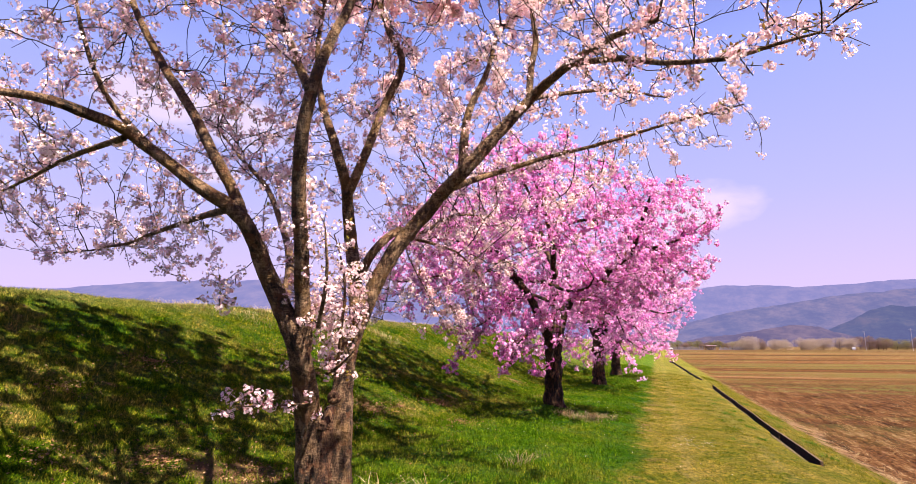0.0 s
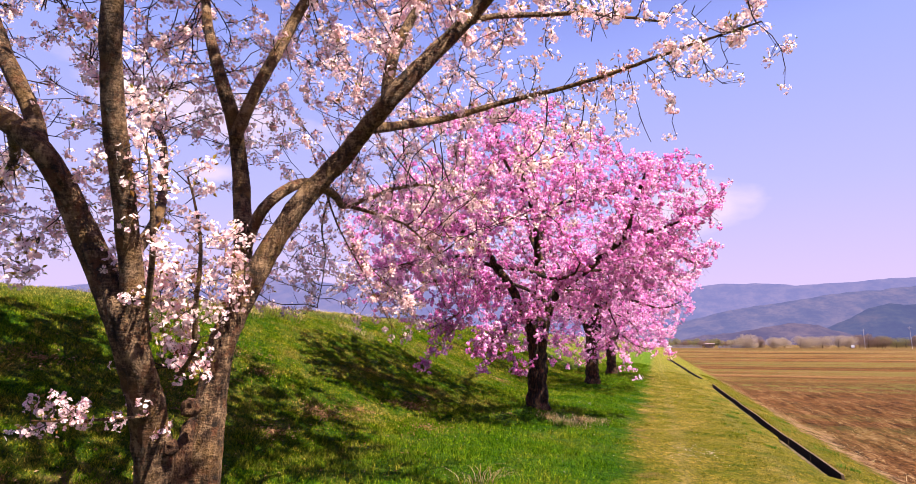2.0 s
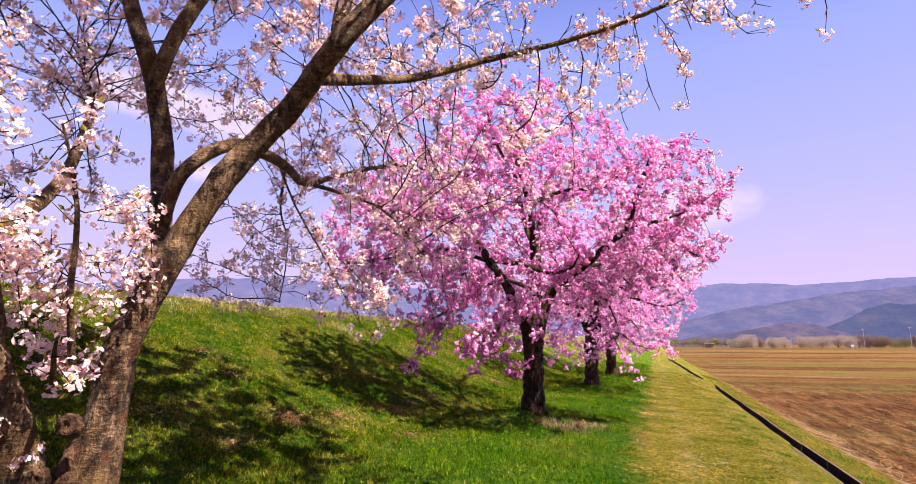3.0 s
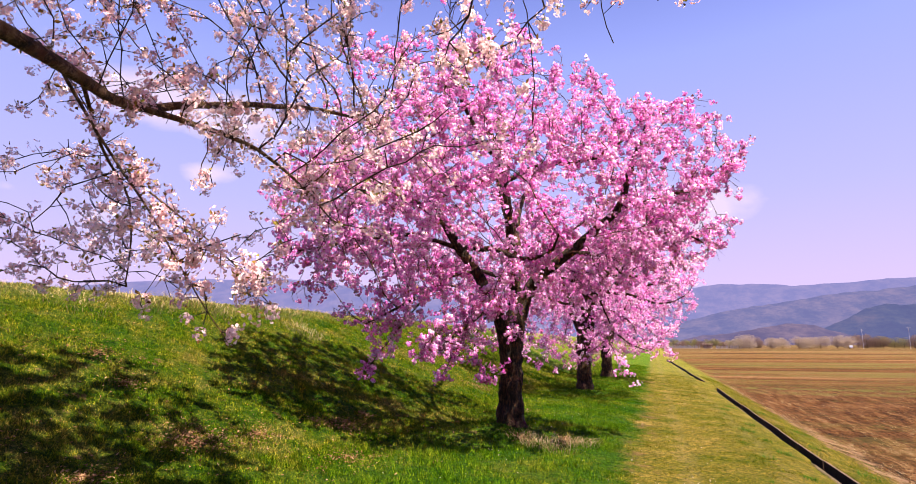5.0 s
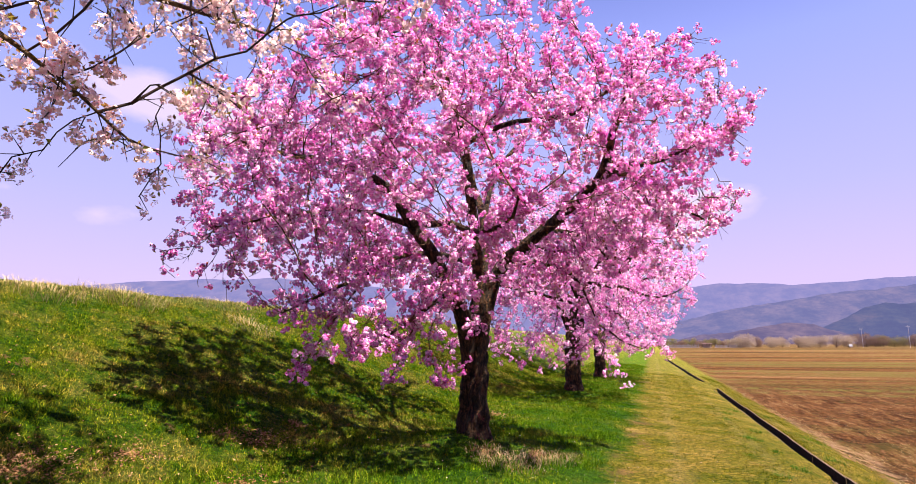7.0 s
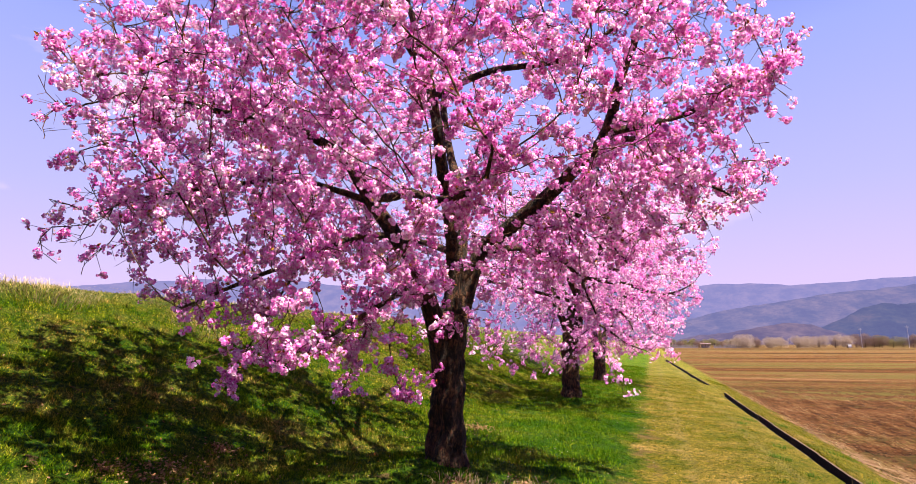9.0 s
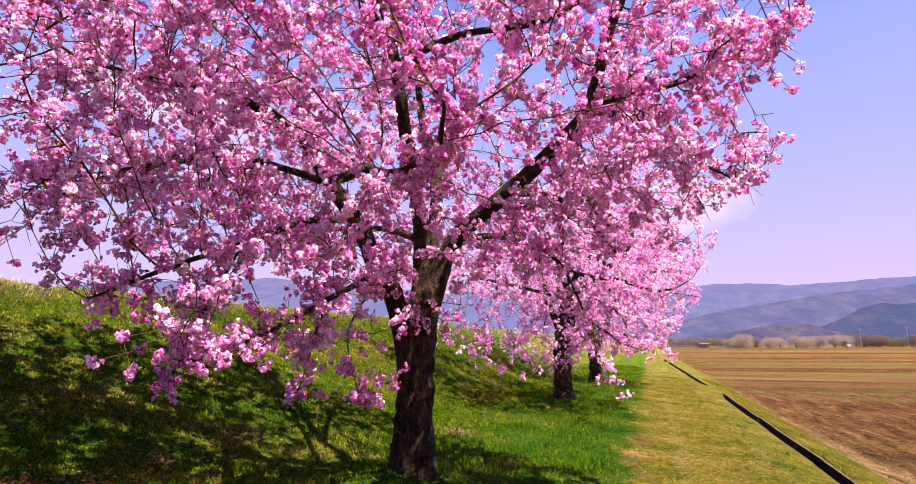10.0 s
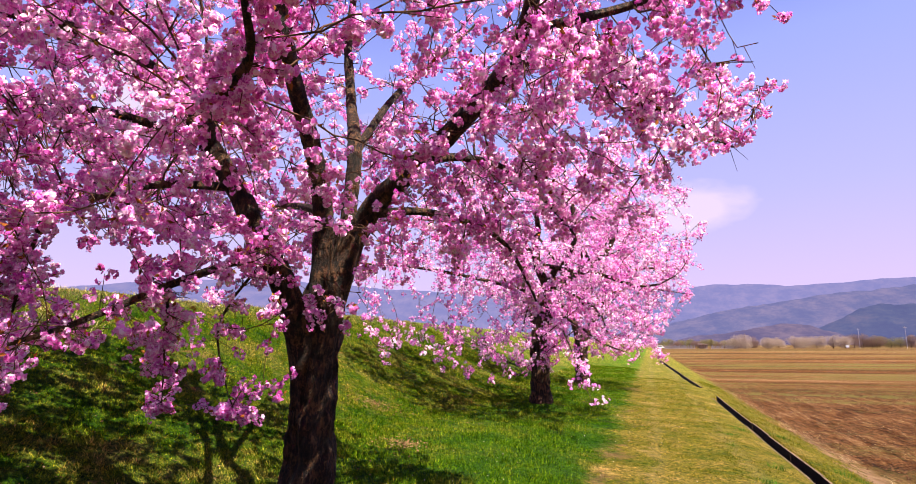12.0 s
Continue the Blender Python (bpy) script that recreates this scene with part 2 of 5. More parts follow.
def bark_material(name, dark, mid, light, moss, across, relief):
    """Cherry bark: uneven bands across the stem on smooth limbs, cracked plates on old trunks. across: the share of the bands."""
    m, tree, node, join, out = material(name)
    here = place(node, join, (1, 1, 1))
    warp = noise_of(node, join, here, 9.0, 4.0, 0.6)
    bands = place(node, join, (16.0, 16.0, 75.0))
    furrow = place(node, join, (26.0, 26.0, 9.0))
    lent = noise_of(node, join, bands, 1.0, 5.0, 0.72)
    crack = noise_of(node, join, furrow, 1.0, 6.0, 0.72)
    grit = noise_of(node, join, here, 70.0, 4.0, 0.7)
    blotch = noise_of(node, join, here, 4.0, 6.0, 0.65)
    patch = noise_of(node, join, here, 11.0, 5.0, 0.7)
    fac = math_of(node, join, "ADD", math_of(node, join, "MULTIPLY", lent, across), math_of(node, join, "MULTIPLY", crack, 1 - across))
    fac = math_of(node, join, "ADD", fac, math_of(node, join, "MULTIPLY", math_of(node, join, "SUBTRACT", warp, 0.5), 0.45))
    fac = math_of(node, join, "ADD", fac, math_of(node, join, "MULTIPLY", math_of(node, join, "SUBTRACT", grit, 0.5), 0.30))
    col = ramp(tree, fac, [(0.38, dark), (0.48, mid), (0.60, light)])
    # flaked plates that show the redder wood underneath, and dull crusts of moss
    rust = tuple(min(1.0, c * k) for c, k in zip(mid, (1.5, 1.0, 0.7)))
    col = mixed(node, join, ramp(tree, patch, [(0.54, grey(0.0)), (0.60, grey(0.7))]), col, rust)
    col = mixed(node, join, ramp(tree, blotch, [(0.51, grey(0.0)), (0.62, grey(0.6))]), col, moss)
    b = node("ShaderNodeBsdfPrincipled", Roughness=0.8)
    b.inputs["Specular IOR Level"].default_value = 0.25
    join(col, b.inputs["Base Color"])
    height = math_of(node, join, "SUBTRACT", fac, math_of(node, join, "MULTIPLY", ramp(tree, patch, [(0.53, grey(0.0)), (0.57, grey(1.0))]), 0.12))
    join(bumped(node, join, height, 1.0, relief), b.inputs["Normal"])
    join(b.outputs[0], out.inputs[0])
    return m


def plain_material(name, colour, rough=0.8, vary=0.35, scale=6.0, bump=0.02):
    m, tree, node, join, out = material(name)
    here = place(node, join, (1, 1, 1))
    n = noise_of(node, join, here, scale, 6.0, 0.65)
    lo, hi = tuple(c * (1 - vary) for c in colour), tuple(min(1, c * (1 + vary)) for c in colour)
    col = ramp(tree, n, [(0.3, lo), (0.7, hi)])
    b = node("ShaderNodeBsdfPrincipled", Roughness=rough)
    b.inputs["Specular IOR Level"].default_value = 0.5 if rough < 0.5 else 0.12
    join(col, b.inputs["Base Color"])
    join(bumped(node, join, n, 0.6, bump), b.inputs["Normal"])
    join(b.outputs[0], out.inputs[0])
    return m


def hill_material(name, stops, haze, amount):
    """A wooded slope far off; the haze of the air is mixed into its surface as a glow."""
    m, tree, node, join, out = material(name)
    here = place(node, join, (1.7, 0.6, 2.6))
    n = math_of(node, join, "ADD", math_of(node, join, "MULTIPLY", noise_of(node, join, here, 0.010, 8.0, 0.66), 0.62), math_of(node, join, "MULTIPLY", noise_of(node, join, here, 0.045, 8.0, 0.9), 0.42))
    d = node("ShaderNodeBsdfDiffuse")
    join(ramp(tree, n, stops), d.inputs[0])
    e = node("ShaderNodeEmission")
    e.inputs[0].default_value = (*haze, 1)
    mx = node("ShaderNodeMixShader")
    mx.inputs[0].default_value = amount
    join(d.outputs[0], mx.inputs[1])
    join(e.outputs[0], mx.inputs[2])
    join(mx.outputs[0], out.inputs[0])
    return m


GROUND = ground_material()
BLADES = blade_material()
PALE_PETALS = petal_material("pale_petals", [(0.0, (0.58, 0.20, 0.24)), (0.22, (0.80, 0.50, 0.54)), (0.60, (0.87, 0.68, 0.70)), (0.95, (0.93, 0.83, 0.81))], 0.40, 0.55)
PINK_PETALS = petal_material("pink_petals", [(0.05, (0.58, 0.045, 0.41)), (0.25, (0.80, 0.195, 0.63)), (0.52, (0.89, 0.43, 0.78)), (0.83, (0.98, 0.88, 0.94))], 0.46, 0.62)
PALE_LEAVES = petal_material("young_leaves", [(0.0, (0.15, 0.06, 0.025)), (0.4, (0.23, 0.13, 0.03)), (1.0, (0.19, 0.23, 0.04))], 0.35)
PINK_LEAVES = petal_material("copper_leaves", [(0.0, (0.14, 0.03, 0.012)), (0.5, (0.29, 0.10, 0.025)), (1.0, (0.32, 0.19, 0.03))], 0.35)
PALE_BARK = bark_material("cherry_bark", (0.010, 0.006, 0.004), (0.074, 0.038, 0.020), (0.27, 0.165, 0.095), (0.14, 0.070, 0.015), 0.36, 0.07)
OLD_BARK = bark_material("old_cherry_bark", (0.005, 0.0025, 0.002), (0.056, 0.023, 0.012), (0.195, 0.098, 0.052), (0.085, 0.040, 0.012), 0.25, 0.13)
DARK_BARK = bark_material("dark_cherry_bark", (0.003, 0.0017, 0.0012), (0.019, 0.0095, 0.006), (0.135, 0.062, 0.027), (0.026, 0.014, 0.007), 0.10, 0.10)
TWIG_BARK = plain_material("twig_bark", (0.032, 0.019, 0.015), 0.8, 0.4, 12.0)
BROWN_TWIG = plain_material("brown_twig_bark", (0.068, 0.034, 0.020), 0.8, 0.5, 12.0)
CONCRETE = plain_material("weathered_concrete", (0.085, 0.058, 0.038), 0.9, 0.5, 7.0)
# near-black concrete: the shade inside the drain is put into the colour
SHADE_CONCRETE = plain_material("shade_dark_concrete", (0.010, 0.008, 0.007), 0.85, 0.4, 7.0)


# ---- the lie of the land ----
TREE_PLACES = [(-2.69, 4.40, 0.30), (-2.38, 13.55, 0.16), (-2.25, 23.4, 0.12), (-2.1, 31.2, 0.08)]
PROFILE_X = np.array([-2600, -60, -19, -12.8, -10.2, -9.3, -8.7, -7.9, -6.7, -5.7, -4.75, -3.7, -2.4, -1.0, -0.45, 0.5, 1.7, 2.2, 2.75, 3.3, 4.3, 5.0, 30, 2600])
PROFILE_Z = np.array([-1.0, -0.8, -0.6, 2.72, 2.76, 2.70, 2.52, 2.18, 1.58, 1.10, 0.68, 0.34, 0.26, 0.18, 0.08, 0.05, 0.0, -0.17, -0.24, -0.42, -0.86, -0.95, -1.0, -1.1])
DITCH_Y0, DITCH_Y1 = 11.4, 33.2


def ditch_x(y):
    return np.interp(y, [11, 19, 33, 40, 70, 130], [2.37, 2.55, 2.53, 2.22, 1.4, -0.4])


def soft(x, y, s):
    """Cheap smooth unevenness of the ground."""
    return (np.sin(x * 1.3 * s + 0.7) * np.cos(y * 1.1 * s + 0.3) + 0.6 * np.sin(x * 2.9 * s - y * 2.3 * s + 1.9) + 0.4 * np.cos(x * 5.1 * s + y * 4.3 * s)) / 2.0


def land(x, y):
    x, y = np.asarray(x, float), np.asarray(y, float)
    z = sum(np.interp(x + d, PROFILE_X, PROFILE_Z) for d in (-0.35, -0.12, 0.12, 0.35)) / 4
    fall = np.interp(y, [-5, 8, 18, 30], [0.22, 0.14, 0.0, -0.02])
    z = z + fall * np.clip((x + 9) / 4, 0, 1) * np.clip((6 - x) / 3, 0, 1)
    near = np.clip(1 - np.abs(x) / 400, 0, 1)
    turf = np.clip((-0.2 - x) / 1.0, 0.25, 1) * (x < 3.5) + (x >= 3.5) * 0.8
    z = z + near * turf * (0.035 * soft(x, y, 1.0) + 0.022 * soft(x + 9, y - 4, 3.1))
    z = z + 0.05 * np.clip((-8.5 - x) / 1.5, 0, 1) * soft(x, y * 0.8, 0.5)
    for tx, ty, h in TREE_PLACES:
        z = z + h * np.exp(-((x - tx) ** 2 + (y - ty) ** 2) / (2 * 0.55 ** 2))
    return z


def mesh_object(name, verts, faces, mat, smooth=True, parent=None, normals=None):
    """A mesh from numpy vertices and faces that all have the same number of corners (or a list of such sets)."""
    me = bpy.data.meshes.new(name)
    sets = faces if isinstance(faces, list) else [faces]
    sets = [np.asarray(f, np.int32) for f in sets if len(f)]
    verts = np.asarray(verts, np.float32)
    me.vertices.add(len(verts))
    me.vertices.foreach_set("co", verts.ravel())
    loops = np.concatenate([f.ravel() for f in sets])
    sizes = np.concatenate([np.full(len(f), f.shape[1], np.int32) for f in sets])
    me.loops.add(len(loops))
    me.loops.foreach_set("vertex_index", loops)
    me.polygons.add(len(sizes))
    me.polygons.foreach_set("loop_start", np.concatenate([[0], np.cumsum(sizes)[:-1]]).astype(np.int32))
    me.polygons.foreach_set("use_smooth", np.full(len(sizes), smooth))
    me.update(calc_edges=True)
    me.validate()
    if normals is not None:
        me.normals_split_custom_set_from_vertices(np.asarray(normals, np.float32))
    me.materials.append(mat)
    ob = new(name, me)
    ob.parent = parent
    return ob


def outward(verts, faces, middles, share):
    """Soft normals for blossom: each petal's own, drawn towards the way out from the middle of its cluster. Returns faces wound to suit, and the normals."""
    p = verts[faces]
    n = np.cross(p[:, 2] - p[:, 0], p[:, 3] - p[:, 1])
    n /= np.linalg.norm(n, axis=1, keepdims=True) + 1e-9
    out = p.mean(1) - middles
    out /= np.linalg.norm(out, axis=1, keepdims=True) + 1e-9
    flip = (n * out).sum(1) < 0
    n[flip] *= -1
    faces = faces.copy()
    faces[flip] = faces[flip][:, ::-1]
    soft_n = n * (1 - share) + out * share
    soft_n /= np.linalg.norm(soft_n, axis=1, keepdims=True) + 1e-9
    return faces, np.repeat(soft_n, faces.shape[1], 0)


def part(name, bm, mat, parent, label=""):
    me = bpy.data.meshes.new(name)
    bm.to_mesh(me)
    bm.free()
    me.materials.append(mat)
    ob = new(name, me)
    ob.parent = parent
    return tagged(ob, label)


def spaced(near0, near1, step, far, grow=1.18):
    """Grid lines: even from near0 to near1, then ever wider out to far on both sides."""
    mid = list(np.arange(near0, near1 + 1e-6, step))
    up, d = [], step
    while mid[-1] + (sum(up) if up else 0) < far[1] and len(up) < 200:
        d *= grow
        up.append(d)
    down, d = [], step
    while mid[0] - sum(down) > far[0] and len(down) < 200:
        d *= grow
        down.append(d)
    return np.array(list((mid[0] - np.cumsum(down))[::-1]) + mid + list(mid[-1] + np.cumsum(up)))


def build_ground():
    xs, ys = spaced(-11, 6, 0.15, (-2500, 2500)), spaced(2, 36, 0.2, (-600, 4200), 1.12)
    gx, gy = np.meshgrid(xs, ys)
    gz = land(gx, gy)
    # the open stretch of the drain is cut into the sheet
    dx = gx - ditch_x(gy)
    cut = (np.abs(dx) < 0.115) & (((gy > DITCH_Y0) & (gy < DITCH_Y1)) | ((gy > 37.5) & (gy < 75)))
    gz = np.where(cut, gz - 0.75, gz)
    n, m = len(xs), len(ys)
    idx = np.arange(n * m).reshape(m, n)
    faces = np.stack([idx[:-1, :-1], idx[:-1, 1:], idx[1:, 1:], idx[1:, :-1]], -1).reshape(-1, 4)
    ob = mesh_object("ground", np.stack([gx, gy, gz], -1).reshape(-1, 3), faces, GROUND)
    tagged(ob, "grassy levee, mown farm track and ploughed brown paddy field", "ground", kind="structure")


build_ground()


def build_drain(y0, y1, step):
    """A narrow concrete field drain: short precast lengths, each with a floor, two walls and worn rims."""
    drain = tagged(new("field_drain"), "narrow weathered concrete drainage channel sunk beside the track", "drain", kind="structure")
    y = y0
    while y < y1 - 0.01:
        ye = min(y + step, y1)
        bm = bmesh.new()
        jit = random.uniform(-0.012, 0.012)
        sect = [(-0.12, -0.05), (-0.072, -0.04), (-0.068, -0.62), (0.06, -0.62), (0.062, 0.02), (0.100, 0.018), (0.13, -0.7), (-0.15, -0.7)]
        rings = []
        for yy in (y + 0.008, ye - 0.008):
            cx, cz = float(ditch_x(yy)) + jit, float(land(ditch_x(yy), yy)) + jit
            rings.append([bm.verts.new((cx + a, yy, cz + b)) for a, b in sect])
        k = len(sect)
        for i in range(k):
            bm.faces.new((rings[0][i], rings[0][(i + 1) % k], rings[1][(i + 1) % k], rings[1][i]))
        bm.faces.new(rings[0][::-1])
        bm.faces.new(rings[1])
        bmesh.ops.recalc_face_normals(bm, faces=bm.faces)
        ob = part("channel_length", bm, CONCRETE, drain)
        ob.data.materials.append(SHADE_CONCRETE)
        # inner walls and floor take the concrete with the shade painted in
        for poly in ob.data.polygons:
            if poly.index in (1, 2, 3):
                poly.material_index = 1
        y = ye


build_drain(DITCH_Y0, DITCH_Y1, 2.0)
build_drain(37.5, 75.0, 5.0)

# ---- cherry trees ----
def curve_through(points, step):
    """A smooth line (Catmull-Rom) through points (x, y, z, radius), sampled about every step metres."""
    p = np.array([points[0]] + list(points) + [points[-1]], float)
    out = []
    for i in range(1, len(p) - 2):
        a, b, c, d = p[i - 1], p[i], p[i + 1], p[i + 2]
        n = max(2, int(np.linalg.norm(c[:3] - b[:3]) / step))
        for u in np.arange(n) / n:
            out.append(0.5 * (2 * b + (c - a) * u + (2 * a - 5 * b + 4 * c - d) * u * u + (3 * b - a - 3 * c + d) * u ** 3))
    out.append(p[-2])
    return np.array(out)


def frames_along(line):
    t = np.gradient(line, axis=0)
    t /= np.linalg.norm(t, axis=1, keepdims=True) + 1e-9
    u = np.zeros_like(t)
    ref = np.array([1.0, 0.0, 0.0]) if abs(t[0][0]) < 0.8 else np.array([0.0, 1.0, 0.0])
    for i in range(len(t)):
        ref = ref - t[i] * np.dot(ref, t[i])
        ref /= np.linalg.norm(ref)
        u[i] = ref
    return t, u, np.cross(t, u)


def tube(line, radii, sides, rough, seed):
    """A tapering, knotty tube."""
    rng = np.random.default_rng(seed)
    t, u, v = frames_along(line)
    a = np.linspace(0, 2 * np.pi, sides, endpoint=False)
    wav = 1 + rough * (np.sin(3 * a[None] + rng.uniform(0, 6) + np.arange(len(line))[:, None] * 0.13) * 0.5 + np.sin(5 * a[None] + rng.uniform(0, 6) - np.arange(len(line))[:, None] * 0.21) * 0.35 + rng.normal(0, 0.35, (len(line), sides)))
    lump = np.array([[noise.fractal(Vector((p[0] * 6 + math.cos(b) * 1.3, p[1] * 6 + math.sin(b) * 1.3, p[2] * 4 + seed)), 1.0, 2.0, 3) for b in a] for p in line]) if radii[0] > 0.05 else 0.0
    # old stems are fluted towards the roots
    foot = np.clip(1 - np.arange(len(line)) / 16, 0, 1)[:, None] if radii[0] > 0.2 else 0.0
    wav = wav + foot * 0.11 * np.sign(np.sin(4 * a[None] + 1.1)) * np.abs(np.sin(4 * a[None] + 1.1)) ** 0.6
    r = radii[:, None] * (wav + rough * 1.4 * lump)
    ring = line[:, None] + r[..., None] * (np.cos(a)[None, :, None] * u[:, None] + np.sin(a)[None, :, None] * v[:, None])
    idx = np.arange(len(line) * sides).reshape(len(line), sides)
    nxt = np.roll(idx, -1, axis=1)
    quads = np.stack([idx[:-1], nxt[:-1], nxt[1:], idx[1:]], -1).reshape(-1, 4)
    verts = np.concatenate([ring.reshape(-1, 3), line[-1:] + t[-1:] * radii[-1]])
    cap = np.stack([idx[-1], nxt[-1], np.full(sides, len(verts) - 1)], -1)
    return verts, quads, cap


def grow(nodes, radii, targets, step, kill, reach, rounds, droop, rng):
    """Twigs that grow from the limbs towards targets (space colonisation). Returns places, parents and thickness."""
    from mathutils import kdtree
    pos = [tuple(p) for p in nodes]
    parent = [-1] * len(pos)
    alive = [tuple(t) for t in targets]
    tries = {}
    for _ in range(rounds):
        tree = kdtree.KDTree(len(pos))
        for i, p in enumerate(pos):
            tree.insert(p, i)
        tree.balance()
        pull, keep = {}, []
        for a in alive:
            p, i, d = tree.find(a)
            if d < kill:
                continue
            keep.append(a)
            if d < reach:
                w = (Vector(a) - p) / d
                pull[i] = pull[i] + w if i in pull else w
        alive = keep
        if not pull:
            break
        grown = 0
        for i, w in pull.items():
            if tries.get(i, 0) > 3:
                continue
            tries[i] = tries.get(i, 0) + 1
            w = w.normalized() + Vector(rng.normal(0, 0.22, 3)) + Vector((0, 0, -droop))
            if parent[i] >= 0:
                back = Vector(pos[i]) - Vector(pos[parent[i]])
                w = w + 0.7 * back.normalized()
            pos.append(tuple(Vector(pos[i]) + w.normalized() * step))
            parent.append(i)
            grown += 1
        if not grown:
            break
    pos, parent = np.array(pos), np.array(parent)
    thick = np.zeros(len(pos))
    tip = 0.0034
    power = 2.4
    for i in range(len(pos) - 1, len(nodes) - 1, -1):
        if thick[i] == 0:
            thick[i] = tip ** power
        if parent[i] >= len(nodes):
            thick[parent[i]] += thick[i]
    r = thick ** (1 / power)
    r[:len(nodes)] = 0
    for i in range(len(nodes), len(pos)):
        if parent[i] < len(nodes):
            r[i] = min(r[i], 0.7 * radii[parent[i]] + 0.003)
        else:
            r[i] = min(r[i], r[parent[i]])
    return pos, parent, r


def segments(a, b, ra, rb, sides):
    """Many thin tapering pieces at once."""
    t = b - a
    t = t / (np.linalg.norm(t, axis=1, keepdims=True) + 1e-9)
    ref = np.where(np.abs(t[:, 2:3]) < 0.9, np.array([[0, 0, 1.0]]), np.array([[1.0, 0, 0]]))
    u = np.cross(t, ref)
    u /= np.linalg.norm(u, axis=1, keepdims=True) + 1e-9
    v = np.cross(t, u)
    ang = np.linspace(0, 2 * np.pi, sides, endpoint=False)
    circ = np.cos(ang)[None, :, None] * u[:, None] + np.sin(ang)[None, :, None] * v[:, None]
    verts = np.stack([a[:, None] - t[:, None] * 0.3 * ra[:, None, None] + circ * ra[:, None, None], b[:, None] + circ * rb[:, None, None]], 1)
    base = np.arange(len(a))[:, None] * 2 * sides
    i = np.arange(sides)[None]
    j = (i + 1) % sides
    faces = np.stack([base + i, base + j, base + sides + j, base + sides + i], -1).reshape(-1, 4)
    return verts.reshape(-1, 3), faces


def unit(rng, n):
    v = rng.normal(0, 1, (n, 3))
    return v / np.linalg.norm(v, axis=1, keepdims=True)


def petals(centres, ways, size, count, cup, rng, rows, round_tip):
    """Flowers: rings of small petals round each centre, facing ways; with round_tip each petal has five corners instead of four."""
    n = len(centres)
    ref = np.where(np.abs(ways[:, 2:3]) < 0.9, np.array([[0, 0, 1.0]]), np.array([[1.0, 0, 0]]))
    u = np.cross(ways, ref)
    u /= np.linalg.norm(u, axis=1, keepdims=True)
    v = np.cross(ways, u)
    verts = []
    for row in range(rows):
        c = cup + 0.5 * row
        s = size * (1 - 0.2 * row)
        ang = rng.uniform(0, 6.28, (n, 1)) + np.linspace(0, 2 * np.pi, count, endpoint=False)[None] + rng.normal(0, 0.12, (n, count))
        d = np.cos(ang)[..., None] * u[:, None] + np.sin(ang)[..., None] * v[:, None]
        e = -np.sin(ang)[..., None] * u[:, None] + np.cos(ang)[..., None] * v[:, None]
        lift = c + rng.normal(0, 0.2, (n, count, 1))
        along = d * np.cos(lift) + ways[:, None] * np.sin(lift)
        up = ways[:, None] * np.cos(lift) - d * np.sin(lift)
        ln = s[:, None, None] * rng.uniform(0.85, 1.1, (n, count, 1))
        w = ln * (2.05 / count)
        p0 = centres[:, None] + along * ln * 0.05
        if round_tip:
            shape = [p0] + [centres[:, None] + along * ln * a + e * w * b + up * ln * c2 for a, b, c2 in ((0.55, 1.0, 0.10), (0.95, 0.48, 0.02), (0.95, -0.48, 0.02), (0.55, -1.0, 0.10))]
        else:
            shape = [p0] + [centres[:, None] + along * ln * a + e * w * b + up * ln * c2 for a, b, c2 in ((0.7, 0.95, 0.06), (1.0, 0.0, 0.0), (0.7, -0.95, 0.06))]
        verts.append(np.stack(shape, 2).reshape(-1, 3))
    verts = np.concatenate(verts)
    return verts, np.arange(len(verts)).reshape(-1, 5 if round_tip else 4)


def pompons(centres, ways, size, count, rng):
    """Double flowers: ruffled balls of petals that lie like scales, facing outwards."""
    n = len(centres)
    d = rng.normal(0, 1, (n, count, 3))
    d = d / np.linalg.norm(d, axis=2, keepdims=True) + 0.55 * ways[:, None]
    d /= np.linalg.norm(d, axis=2, keepdims=True)
    r = size[:, None, None]
    p = centres[:, None] + d * r * rng.uniform(0.55, 0.9, (n, count, 1))
    face = d + 0.42 * rng.normal(0, 1, (n, count, 3))
    face /= np.linalg.norm(face, axis=2, keepdims=True)
    u = np.cross(face, rng.normal(0, 1, (n, count, 3)))
    u /= np.linalg.norm(u, axis=2, keepdims=True)
    v = np.cross(face, u)
    a, b = r * rng.uniform(0.46, 0.74, (n, count, 1)), r * rng.uniform(0.38, 0.60, (n, count, 1))
    sink = face * r * 0.12
    verts = np.stack([p + u * a - sink, p + v * b, p - u * a - sink, p - v * b], 2).reshape(-1, 3)
    return verts, np.arange(len(verts)).reshape(-1, 4)


def leaves(centres, ways, size, rng):
    n = len(centres)
    side = np.cross(ways, unit(rng, n))
    side /= np.linalg.norm(side, axis=1, keepdims=True)
    up = np.cross(side, ways)
    s = size[:, None]
    p = np.stack([centres, centres + ways * s * 0.5 + side * s * 0.24 + up * s * 0.06, centres + ways * s - up * s * 0.1, centres + ways * s * 0.5 - side * s * 0.24 + up * s * 0.06], 1).reshape(-1, 3)
    return p, np.arange(len(p)).reshape(-1, 4)


